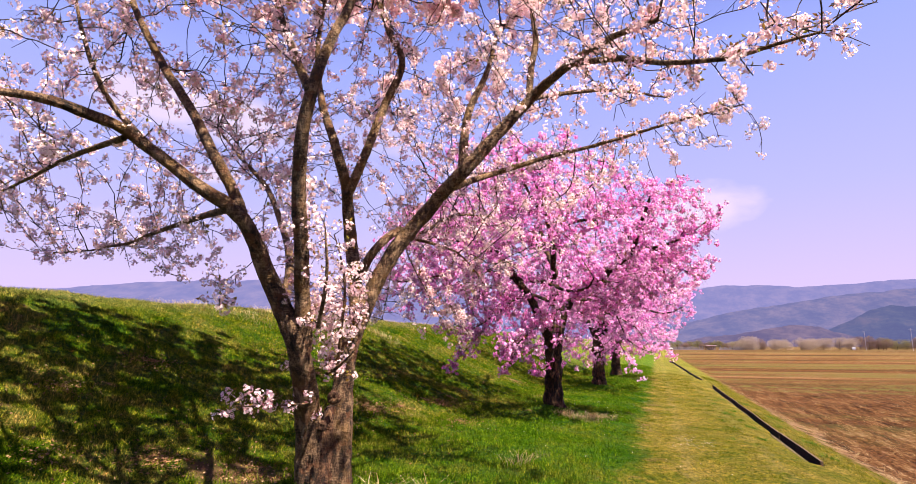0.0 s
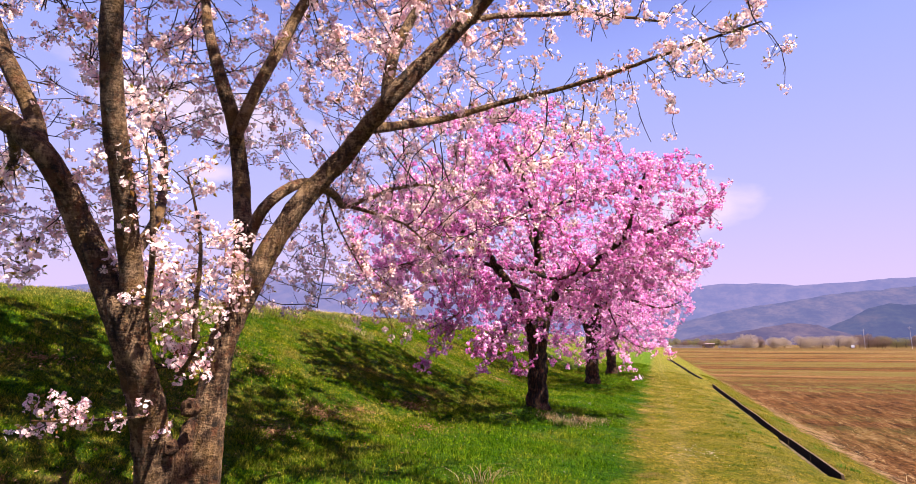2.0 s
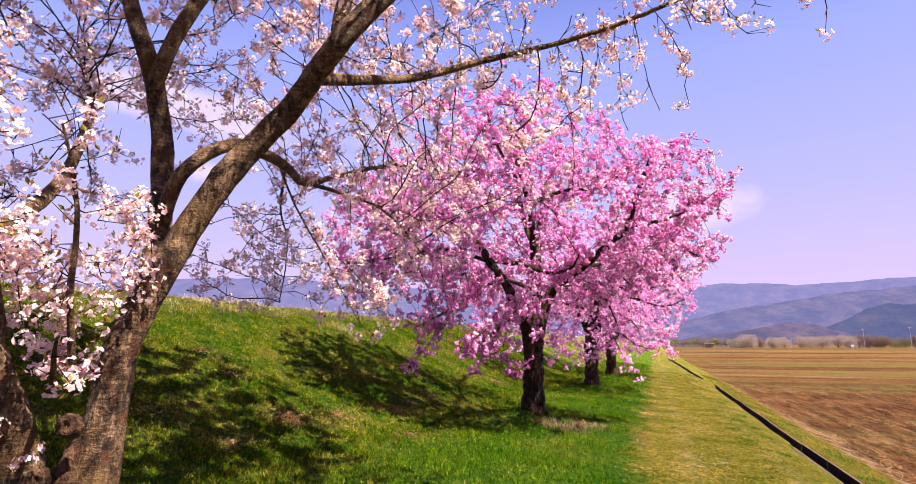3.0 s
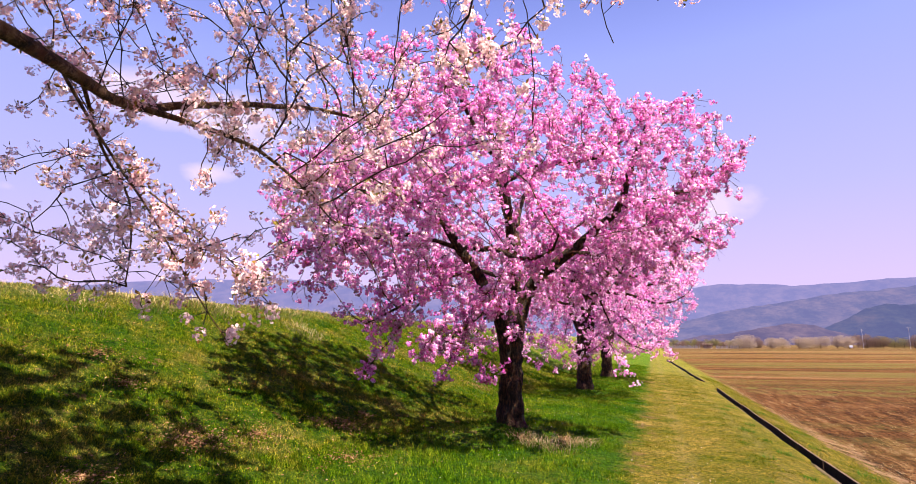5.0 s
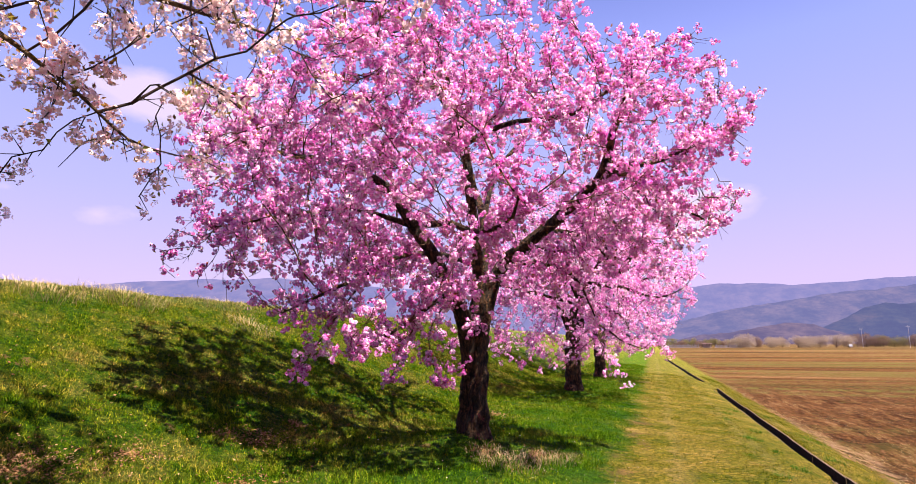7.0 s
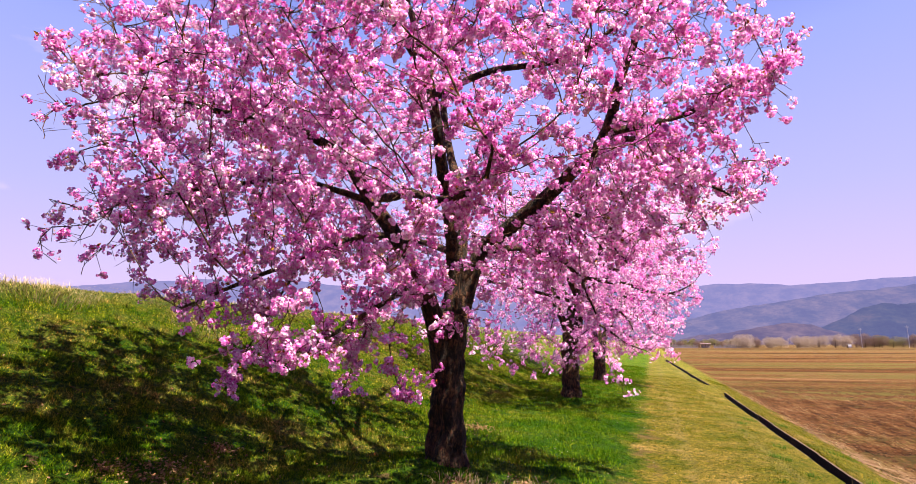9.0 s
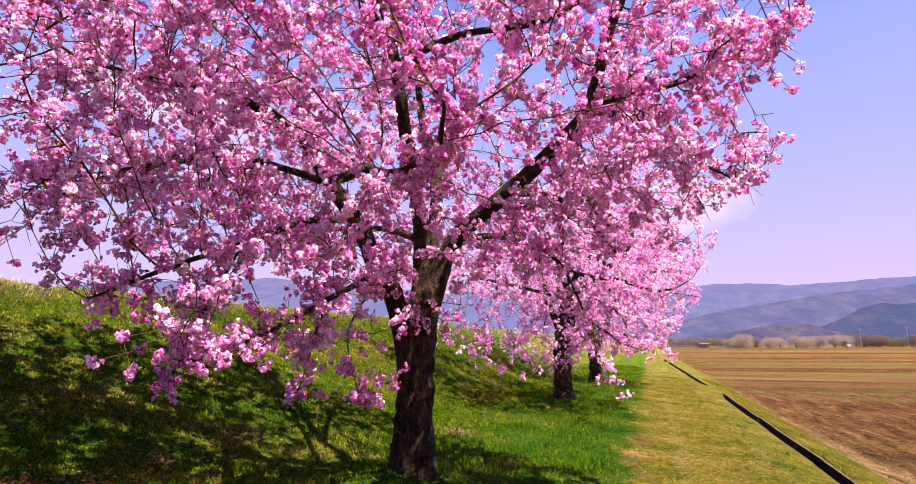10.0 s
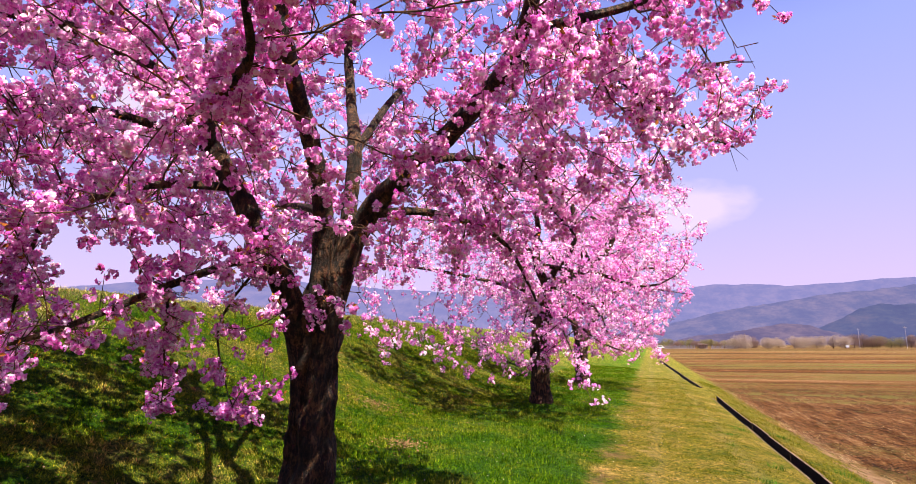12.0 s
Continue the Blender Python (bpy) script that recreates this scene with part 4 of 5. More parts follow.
def build_pink_cherry():
    limbs = []

    def limb(name, pts):
        limbs.append((name, pts))

    limb("trunk", [(-2.32, 13.50, 0.47, 0.245), (-2.32, 13.50, 0.82, 0.195), (-2.31, 13.50, 1.30, 0.180), (-2.31, 13.50, 1.71, 0.178), (-2.27, 13.50, 2.05, 0.158), (-2.21, 13.52, 2.40, 0.115), (-2.17, 13.54, 2.70, 0.060)])
    limb("limb", [(-2.36, 13.46, 1.10, 0.120), (-2.36, 13.40, 1.67, 0.125), (-2.42, 13.15, 2.22, 0.105), (-2.58, 13.00, 2.58, 0.095), (-2.75, 12.92, 2.96, 0.088), (-3.04, 12.90, 3.36, 0.080), (-3.25, 12.75, 3.77, 0.070), (-3.46, 12.50, 3.97, 0.055), (-3.84, 12.20, 4.16, 0.042), (-4.34, 11.70, 4.15, 0.030), (-4.66, 11.20, 4.18, 0.015)])
    limb("limb", [(-2.35, 13.48, 1.25, 0.090), (-2.30, 13.45, 1.86, 0.100), (-2.23, 13.40, 2.49, 0.088), (-2.20, 13.30, 2.93, 0.080), (-2.20, 13.10, 3.34, 0.072), (-2.13, 12.60, 3.90, 0.060), (-2.22, 12.50, 4.59, 0.048), (-2.33, 12.50, 5.00, 0.040), (-2.54, 12.50, 5.73, 0.022)])
    limb("limb", [(-2.35, 13.52, 1.25, 0.090), (-2.28, 13.52, 1.86, 0.100), (-2.26, 13.80, 2.54, 0.082), (-2.30, 13.95, 2.91, 0.076), (-2.28, 14.00, 3.58, 0.070), (-2.62, 14.50, 4.39, 0.056), (-2.83, 14.80, 5.50, 0.045), (-2.72, 15.00, 6.91, 0.022)])
    limb("limb", [(-2.33, 13.47, 1.10, 0.120), (-2.23, 13.45, 1.80, 0.122), (-2.09, 13.55, 2.44, 0.105), (-1.90, 13.60, 2.86, 0.098), (-1.56, 13.50, 3.09, 0.090), (-1.08, 13.40, 3.41, 0.080), (-0.72, 13.30, 3.69, 0.070), (-0.42, 13.00, 3.89, 0.060), (-0.22, 12.80, 4.40, 0.048), (-0.06, 12.80, 4.79, 0.036), (0.15, 12.80, 5.29, 0.020)])
    limb("limb", [(-0.42, 13.00, 3.89, 0.042), (-0.09, 13.00, 3.93, 0.036), (0.34, 13.10, 4.03, 0.030), (0.84, 13.30, 4.28, 0.020), (1.53, 13.50, 4.82, 0.008)])
    limb("limb", [(-0.66, 13.30, 3.75, 0.042), (-0.34, 13.60, 4.03, 0.036), (0.07, 14.00, 4.07, 0.028), (0.61, 14.30, 3.66, 0.018), (1.10, 14.40, 3.37, 0.007)])
    limb("limb", [(-3.04, 12.90, 3.40, 0.050), (-2.45, 12.30, 3.22, 0.046), (-2.15, 11.95, 3.15, 0.040), (-1.64, 11.50, 2.92, 0.030), (-1.21, 11.20, 2.93, 0.022), (-1.03, 10.90, 3.09, 0.010)])
    limb("limb", [(-2.75, 12.92, 2.96, 0.034), (-2.94, 12.30, 2.83, 0.028), (-3.08, 11.70, 2.54, 0.021), (-3.35, 11.20, 2.29, 0.018), (-3.65, 10.90, 2.05, 0.008)])
    limb("limb", [(-1.43, 13.50, 3.21, 0.040), (-1.11, 13.90, 3.34, 0.034), (-0.72, 14.50, 3.27, 0.025), (-0.36, 15.00, 2.82, 0.010)])
    limb("limb", [(-1.90, 13.60, 2.83, 0.042), (-1.53, 14.20, 2.94, 0.034), (-1.08, 14.90, 2.77, 0.024), (-0.79, 15.40, 2.11, 0.010)])
    limb("limb", [(-2.24, 13.40, 2.82, 0.045), (-3.17, 14.40, 3.19, 0.038), (-4.32, 15.20, 3.42, 0.030), (-5.93, 16.00, 3.46, 0.015)])
    limb("limb", [(-2.32, 14.00, 3.50, 0.045), (-2.43, 15.20, 4.70, 0.038), (-2.18, 16.00, 5.54, 0.030), (-1.84, 16.80, 6.49, 0.014)])
    limb("limb", [(-3.04, 12.90, 3.36, 0.045), (-3.35, 12.70, 3.47, 0.036), (-3.80, 12.40, 3.56, 0.030), (-4.41, 12.00, 3.44, 0.020), (-5.24, 11.60, 3.23, 0.008)])
    limb("limb", [(-2.10, 12.50, 4.33, 0.040), (-1.54, 12.60, 4.57, 0.034), (-0.64, 12.70, 4.66, 0.025), (0.03, 12.80, 5.24, 0.012)])
    limb("limb", [(-2.33, 12.50, 4.81, 0.036), (-2.55, 12.00, 5.29, 0.030), (-2.62, 11.60, 5.65, 0.020), (-2.57, 11.30, 6.08, 0.010)])
    limb("limb", [(-2.44, 13.00, 2.46, 0.035), (-2.60, 12.20, 2.10, 0.026), (-2.79, 11.60, 1.79, 0.016), (-2.85, 11.00, 1.60, 0.007)])
    # thin sprays that hang low on the side of the levee
    limb("limb", [(-2.60, 12.20, 2.10, 0.012), (-2.90, 12.50, 1.78, 0.009), (-3.20, 12.80, 1.46, 0.006), (-3.40, 13.00, 1.26, 0.003)])
    limb("limb", [(-2.44, 12.98, 2.40, 0.012), (-2.72, 12.85, 1.95, 0.009), (-2.72, 12.92, 1.55, 0.006), (-2.62, 13.02, 1.22, 0.003)])
    limb("limb", [(-3.08, 11.70, 2.54, 0.014), (-3.60, 11.95, 2.10, 0.010), (-4.15, 12.25, 1.65, 0.007), (-4.58, 12.46, 1.26, 0.003)])

    lobes = [(-2.3, 13.3, 4.2, 3.5, 3.2, 1.9), (-3.75, 11.2, 3.9, 1.6, 1.4, 1.3), (-1.8, 12.0, 5.1, 1.6, 1.7, 1.2), (0.28, 13.1, 4.45, 1.15, 1.5, 1.05), (-0.3, 13.6, 3.2, 1.3, 1.4, 0.5), (-3.3, 11.7, 2.2, 1.1, 0.9, 0.34), (-2.4, 11.2, 2.25, 0.8, 0.9, 0.36), (-2.1, 12.8, 2.25, 0.9, 0.6, 0.5), (0.95, 14.2, 3.45, 0.4, 0.4, 0.32), (-2.7, 10.6, 4.4, 1.3, 0.8, 0.9), (-3.0, 10.9, 5.6, 1.7, 1.0, 0.7), (-5.2, 12.9, 4.2, 1.2, 1.6, 1.2), (-4.3, 14.2, 4.8, 1.4, 1.4, 1.1), (-4.9, 11.4, 2.9, 0.9, 0.8, 0.7), (0.95, 13.2, 4.35, 0.55, 0.7, 0.42), (1.1, 14.4, 3.75, 0.38, 0.5, 0.32), (0.3, 12.8, 4.95, 0.65, 0.8, 0.45), (0.75, 12.7, 5.05, 0.5, 0.6, 0.4)]
    extra = [0, 230, 60, 60, 60, 0, 0, 45, 20, 60, 90, 150, 90, 60, 70, 30, 45, 45]
    style = dict(bare=0.35, hollow=0.58, step=0.15, kill=0.2, droop=0.03, shoots=9000, shoot=0.24, lift=-0.04, clusters=11200, fine=3.2, flowers=(5, 8), ball=0.051, flower=0.0240, petals=8, cup=0.2, rows=2, high=99, double=True, bearing=0.66, round=0.58, leaves=13000, leaf=0.040, twig=BROWN_TWIG, say="dense tufts of bright pink double cherry flowers", extra=extra, thick_shoots=0.35, bunches=[(-2.45, 13.05, 1.55, 0.2, 0.15, 0.3, 9), (-2.2, 13.2, 1.95, 0.22, 0.12, 0.22, 9), (-2.6, 11.0, 1.7, 0.9, 0.7, 0.2, 9), (-3.40, 13.0, 1.26, 0.14, 0.14, 0.09, 5), (-3.42, 13.5, 1.2, 0.1, 0.1, 0.08, 3), (-2.62, 13.02, 1.24, 0.12, 0.12, 0.1, 6), (-4.58, 12.46, 1.28, 0.18, 0.14, 0.09, 3), (-3.0, 12.6, 1.7, 0.3, 0.3, 0.2, 6)])
    PINK_LIMBS.extend(limbs)
    PINK_LOBES.extend(lobes)

    def clear(p):
        # bare wood about the fork, nothing over the track
        return (p[:, 2] > 1.15) & ~((p[:, 0] > -0.9) & (p[:, 1] < 11.0) & (p[:, 2] < 3.0)) & ~((np.hypot(p[:, 0] + 2.2, p[:, 1] - 13.3) < 0.34) & (p[:, 2] > 1.9) & (p[:, 2] < 3.0))
    return cherry_tree(limbs, lobes, 3200, DARK_BARK, PINK_PETALS, PINK_LEAVES, style, 11, "double-flowered cherry tree covered in bright pink bloom, dark trunk", clear)


pale_cherry = build_pale_cherry()


def build_knot(tree, at, way, size, seed):
    """A healed branch stub: a lumpy ring with a hollow middle, grown out of the trunk."""
    m = look((0, 0, 0), way)
    stem = next(o for o in tree.children if o.name.startswith("trunk"))
    verts, rows, sides = [], [(1.25, -0.6), (1.1, 0.1), (0.85, 0.42), (0.55, 0.45), (0.3, 0.25), (0.05, 0.12)], 16
    for k, (r, h) in enumerate(rows):
        for i in range(sides):
            a = 2 * math.pi * i / sides
            w = 1 + 0.28 * noise.fractal(Vector((math.cos(a) * 1.5, math.sin(a) * 1.5, k * 0.4 + seed)), 1.0, 2.0, 3)
            p = m @ Vector((math.cos(a) * r * w * size, math.sin(a) * r * w * size, -h * size * w))
            verts.append(Vector(at) + p - tree.location)
    idx = np.arange(len(rows) * sides).reshape(len(rows), sides)
    nxt = np.roll(idx, -1, 1)
    f = np.stack([idx[:-1], nxt[:-1], nxt[1:], idx[1:]], -1).reshape(-1, 4)
    tagged(mesh_object("knot", np.array([tuple(v) for v in verts]), f, OLD_BARK, parent=stem), "dark healed knot in the bark")


build_knot(pale_cherry, (-2.53, 4.22, 1.42), (0.35, -0.9, 0.1), 0.045, 1)
build_knot(pale_cherry, (-2.60, 4.17, 1.20), (0.2, -0.95, 0.1), 0.035, 2)
build_knot(pale_cherry, (-2.78, 4.16, 0.98), (-0.2, -0.95, 0.1), 0.04, 3)
build_knot(pale_cherry, (-2.80, 3.68, 2.35), (0.5, -0.8, 0.1), 0.05, 4)
pink_cherry = build_pink_cherry()


def build_farther_cherry(tx, ty, turn, size, seed, low_limbs=(), low_bunches=()):
    """A cherry of the same kind farther along the row, with coarser tufts."""
    base = Vector(PINK_LIMBS[0][1][0][:3])
    to = pose(tx, ty, float(land(tx, ty)) - 0.05, 0, 0, turn) @ Matrix.Scale(size, 4) @ Matrix.Translation(-base)
    limbs = [(name, [(*(to @ Vector(p[:3])), p[3] * size) for p in pts]) for name, pts in PINK_LIMBS]
    limbs += [("limb", pts) for pts in low_limbs]
    spin = abs(math.cos(radians(turn)))
    lobes = [(*(to @ Vector(q[:3])), size * (q[3] * spin + q[4] * (1 - spin)), size * (q[4] * spin + q[3] * (1 - spin)), size * q[5]) for q in PINK_LOBES[:8]]
    # sprays that hang low over the verge
    lobes += [(tx + 1.3, ty - 0.9, 1.75, 1.3, 1.3, 0.5), (tx + 2.0, ty - 0.3, 2.6, 1.2, 1.3, 0.6), (tx - 1.6, ty - 1.2, 1.9, 1.4, 1.2, 0.5), (tx - 2.7, ty - 2.2, 1.9, 1.2, 0.9, 0.6), (tx - 1.2, ty - 1.8, 3.6, 2.0, 1.2, 1.2)]
    style = dict(bare=0.35, hollow=0.45, step=0.2, kill=0.26, droop=0.03, shoots=4600, shoot=0.28, lift=-0.04, clusters=7500, fine=0.0, flowers=(3, 5), ball=0.062, flower=0.037, petals=4, cup=0.35, rows=1, high=99, double=True, bearing=0.80, round=0.58, leaves=3000, leaf=0.05, twig=BROWN_TWIG, say="dense tufts of bright pink double cherry flowers", extra=[0, 0, 0, 20, 20, 10, 10, 20, 50, 40, 40, 60, 60], thick_shoots=0.35, bunches=list(low_bunches))
    return cherry_tree(limbs, lobes, 1900, DARK_BARK, PINK_PETALS, PINK_LEAVES, style, seed, "pink double-flowered cherry tree farther along the levee", lambda p: p[:, 2] > 1.0)


# one long bough hangs down over the verge
build_farther_cherry(*TREE_PLACES[2][:2], 60, 1.12, 13,
                     [[(-2.15, 23.1, 2.6, 0.045), (-1.85, 22.2, 2.75, 0.032), (-1.45, 21.2, 2.3, 0.022), (-1.05, 20.2, 1.55, 0.012), (-0.75, 19.5, 0.95, 0.006), (-0.63, 19.23, 0.74, 0.003)]],
                     [(-0.64, 19.25, 0.78, 0.34, 0.3, 0.08, 4), (-0.80, 19.6, 1.05, 0.3, 0.3, 0.14, 5), (-0.95, 20.2, 1.45, 0.3, 0.35, 0.2, 6)])
build_farther_cherry(*TREE_PLACES[3][:2], 150, 1.15, 17)


# ---- grass ----
def build_grass(name, label, count, box, tall, width, seed, bunch):
    rng = np.random.default_rng(seed)
    x0, x1, y0, y1 = box
    x = rng.uniform(x0, x1, count)
    y = y0 + (y1 - y0) * rng.uniform(0, 1, count) ** bunch
    y = np.where(rng.uniform(0, 1, count) < 0.05, y0 - rng.exponential(1.2, count), y)
    # half of the blades stand in tussocks
    k = count // 45
    home = rng.integers(0, k, count)
    away = rng.normal(0, 1, (count, 2)) * (0.05 + 0.03 * y / 12)[:, None]
    inside = rng.uniform(0, 1, count) < 0.55
    x = np.where(inside, np.clip(x[home] + away[:, 0], x0, x1), x)
    y = np.where(inside, y[home] + away[:, 1], y)
    # few blades on the trodden earth beside the first trunk
    bald = np.hypot((x + 3.75) / 0.60, (y - 4.75) / 0.50) + 0.35 * soft(x, y, 2.9)
    keep = (bald > 1.0) | (rng.uniform(0, 1, count) < 0.12)
    x, y, inside, home = x[keep], y[keep], inside[keep], home[keep]
    n = len(x)
    clump = 0.55 + 0.45 * (0.5 + 0.5 * soft(x * 1.0, y * 1.0, 2.3)) + 0.25 * soft(x, y, 6.1)
    h = tall * np.clip(clump, 0.25, 1.5) * rng.uniform(0.5, 1.3, n) * np.where(inside, 1.35, 0.75) * rng.uniform(0.6, 1.4, k)[home]
    h = h * np.clip((x1 - x + 0.35 * soft(x, y, 2.7) + rng.normal(0, 0.12, n)) / 0.6, 0.2, 1.0)
    w = width * rng.uniform(0.7, 1.3, n) * (1 + (y - y0) / 22)
    a = rng.uniform(0, 6.28, n)
    lean = rng.normal(0, 0.45, (n, 2))
    base = np.stack([x, y, land(x, y) - 0.01], -1)
    side = np.stack([np.cos(a), np.sin(a), np.zeros(n)], -1) * w[:, None]
    tip = base + np.stack([lean[:, 0] * h, lean[:, 1] * h, h * 0.95], -1)
    v = np.stack([base - side, base + side, tip], 1).reshape(-1, 3)
    f = np.arange(n * 3).reshape(-1, 3)
    ob = mesh_object(name, v, f, BLADES, smooth=False)
    return tagged(ob, label, "grass", kind="stuff")


build_grass("levee_grass", "short spring grass on the levee slope, green with dry straw patches", 560000, (-9.6, -3.2, 3.0, 32.0), 0.050, 0.0046, 3, 1.7)
build_grass("verge_grass", "lush green grass along the foot of the levee", 260000, (-4.0, -0.3, 3.0, 50.0), 0.066, 0.0040, 4, 2.1)
build_grass("track_grass", "short trodden olive grass on the track", 150000, (-0.7, 2.25, 6.5, 40.0), 0.028, 0.0040, 5, 1.8)
build_grass("bank_grass", "thin grass on the bank beyond the drain", 36000, (2.66, 4.3, 9.0, 45.0), 0.045, 0.0036, 6, 1.9)


# ---- the distance ----
def ridge(name, label, mat, az0, az1, dist, heights, rough, seed, base=-2.0, depth=500.0):
    """A wooded ridge: spurs and hollows that climb from a foot to an uneven crest. heights: (azimuth, metres)."""
    n, rows = 420, 22
    az = np.linspace(az0, az1, n)
    hx, hz = zip(*heights)
    crest = np.interp(az, hx, hz)
    verts = []
    for j in range(rows):
        u = j / (rows - 1)
        for a, c in zip(az, crest):
            spur = noise.fractal(Vector((a * 0.16, u * 1.2, seed)), 1.0, 2.0, 5)
            fine = noise.fractal(Vector((a * 1.1, u * 7.0, seed + 5.0)), 1.0, 2.0, 3)
            d = dist + depth * u + depth * 0.22 * spur * math.sin(math.pi * u)
            z = base + (c - base) * u ** 0.85 + rough * (0.9 * spur * (0.3 + 0.7 * u) + 0.22 * fine) * min(1, 3 * u)
            verts.append((d * math.sin(radians(a)), d * math.cos(radians(a)), z))
    verts += [((dist + depth + 400) * math.sin(radians(a)), (dist + depth + 400) * math.cos(radians(a)), base) for a in az]
    rows += 1
    idx = np.arange(n * rows).reshape(rows, n)
    f = np.stack([idx[:-1, :-1], idx[:-1, 1:], idx[1:, 1:], idx[1:, :-1]], -1).reshape(-1, 4)
    ob = mesh_object(name, np.array(verts), f, mat)
    return tagged(ob, label, "hills", kind="structure")


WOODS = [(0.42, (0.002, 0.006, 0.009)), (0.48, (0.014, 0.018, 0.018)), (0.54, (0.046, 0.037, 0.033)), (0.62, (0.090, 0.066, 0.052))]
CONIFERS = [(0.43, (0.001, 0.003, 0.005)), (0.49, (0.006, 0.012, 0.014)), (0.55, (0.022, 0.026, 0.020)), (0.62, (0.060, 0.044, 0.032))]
# each ridge glows with its own haze colour, more so with distance
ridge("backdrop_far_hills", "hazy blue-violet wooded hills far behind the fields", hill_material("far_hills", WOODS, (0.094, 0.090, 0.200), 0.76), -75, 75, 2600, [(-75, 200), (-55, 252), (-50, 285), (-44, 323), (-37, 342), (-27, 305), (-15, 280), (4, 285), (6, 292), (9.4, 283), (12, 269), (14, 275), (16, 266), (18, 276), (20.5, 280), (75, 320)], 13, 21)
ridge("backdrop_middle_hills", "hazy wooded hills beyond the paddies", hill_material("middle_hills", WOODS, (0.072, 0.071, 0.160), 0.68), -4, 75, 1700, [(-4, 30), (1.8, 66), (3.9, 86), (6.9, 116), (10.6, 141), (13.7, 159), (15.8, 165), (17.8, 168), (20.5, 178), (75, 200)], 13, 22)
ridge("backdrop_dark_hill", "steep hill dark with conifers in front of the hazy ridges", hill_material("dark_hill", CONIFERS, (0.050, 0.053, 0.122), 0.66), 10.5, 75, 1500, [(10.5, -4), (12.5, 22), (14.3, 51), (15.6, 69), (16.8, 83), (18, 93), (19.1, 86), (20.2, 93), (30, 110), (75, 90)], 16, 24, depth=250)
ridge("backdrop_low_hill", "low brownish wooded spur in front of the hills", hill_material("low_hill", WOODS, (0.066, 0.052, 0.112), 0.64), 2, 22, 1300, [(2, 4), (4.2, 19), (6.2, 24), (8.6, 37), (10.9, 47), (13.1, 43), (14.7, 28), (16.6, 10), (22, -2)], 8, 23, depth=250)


# ---- tufts, weeds and clods ----
STRAW = petal_material("dry_straw", [(0.0, (0.21, 0.13, 0.06)), (0.5, (0.34, 0.25, 0.13)), (1.0, (0.46, 0.37, 0.23))], 0.2)
WEED = petal_material("weed_leaves", [(0.0, (0.025, 0.09, 0.008)), (1.0, (0.07, 0.17, 0.02))], 0.25)
CLOD = plain_material("dry_clods", (0.085, 0.040, 0.018), 0.95, 0.8, 2.2)


def build_tuft(name, label, x, y, spread, tall, count, mat, seed, arch):
    """A clump of bent stems: each a thin strip that rises and curls over."""
    rng = np.random.default_rng(seed)
    a = rng.uniform(0, 6.28, count)
    r = spread * np.sqrt(rng.uniform(0, 1, count))
    bx, by = x + r * np.cos(a), y + r * np.sin(a)
    base = np.stack([bx, by, land(bx, by) - 0.01], -1)
    out = a + rng.normal(0, 0.7, count)
    way = np.stack([np.cos(out), np.sin(out), np.zeros(count)], -1)
    side = np.stack([-np.sin(out), np.cos(out), np.zeros(count)], -1) * 0.003
    h = tall * rng.uniform(0.4, 1.2, count)
    ln = arch * h * rng.uniform(0.4, 1.3, count)
    rows = []
    for u in (0.0, 0.35, 0.7, 1.0):
        p = base + way * (ln * u ** 1.5)[:, None]
        p[:, 2] += h * (1.9 * u - 1.2 * u * u)
        rows += [p - side * (1.1 - u), p + side * (1.1 - u)]
    v = np.stack(rows, 1).reshape(-1, 3)
    b = np.arange(count)[:, None] * 8
    f = np.concatenate([b + np.array([[2 * i, 2 * i + 1, 2 * i + 3, 2 * i + 2]]) for i in range(3)])
    return tagged(mesh_object(name, v, f, mat, smooth=False), label, "grass tuft", kind="stuff")


for k, (x, y, spread, tall, count) in enumerate([(-2.0, 5.0, 0.18, 0.22, 60), (-2.25, 4.55, 0.12, 0.2, 40), (-1.55, 12.6, 0.42, 0.16, 260), (-1.2, 13.1, 0.3, 0.14, 160), (-2.0, 12.9, 0.25, 0.12, 120), (-7.6, 15.3, 0.5, 0.2, 200), (-8.8, 11.8, 0.7, 0.2, 320), (-8.9, 13.4, 0.8, 0.22, 380), (-9.2, 9.4, 0.7, 0.16, 220), (-9.0, 16.0, 0.9, 0.16, 420), (-9.3, 19.0, 1.0, 0.16, 380), (-9.1, 23.0, 1.2, 0.16, 360), (-9.4, 28.0, 1.4, 0.18, 320), (-8.4, 10.4, 0.6, 0.12, 200), (-1.75, 7.4, 0.2, 0.2, 60)]):
    build_tuft("dry_tuft", "bleached dry grass stems curling out of the turf", x, y, spread, tall, count, STRAW, 40 + k, 1.6)
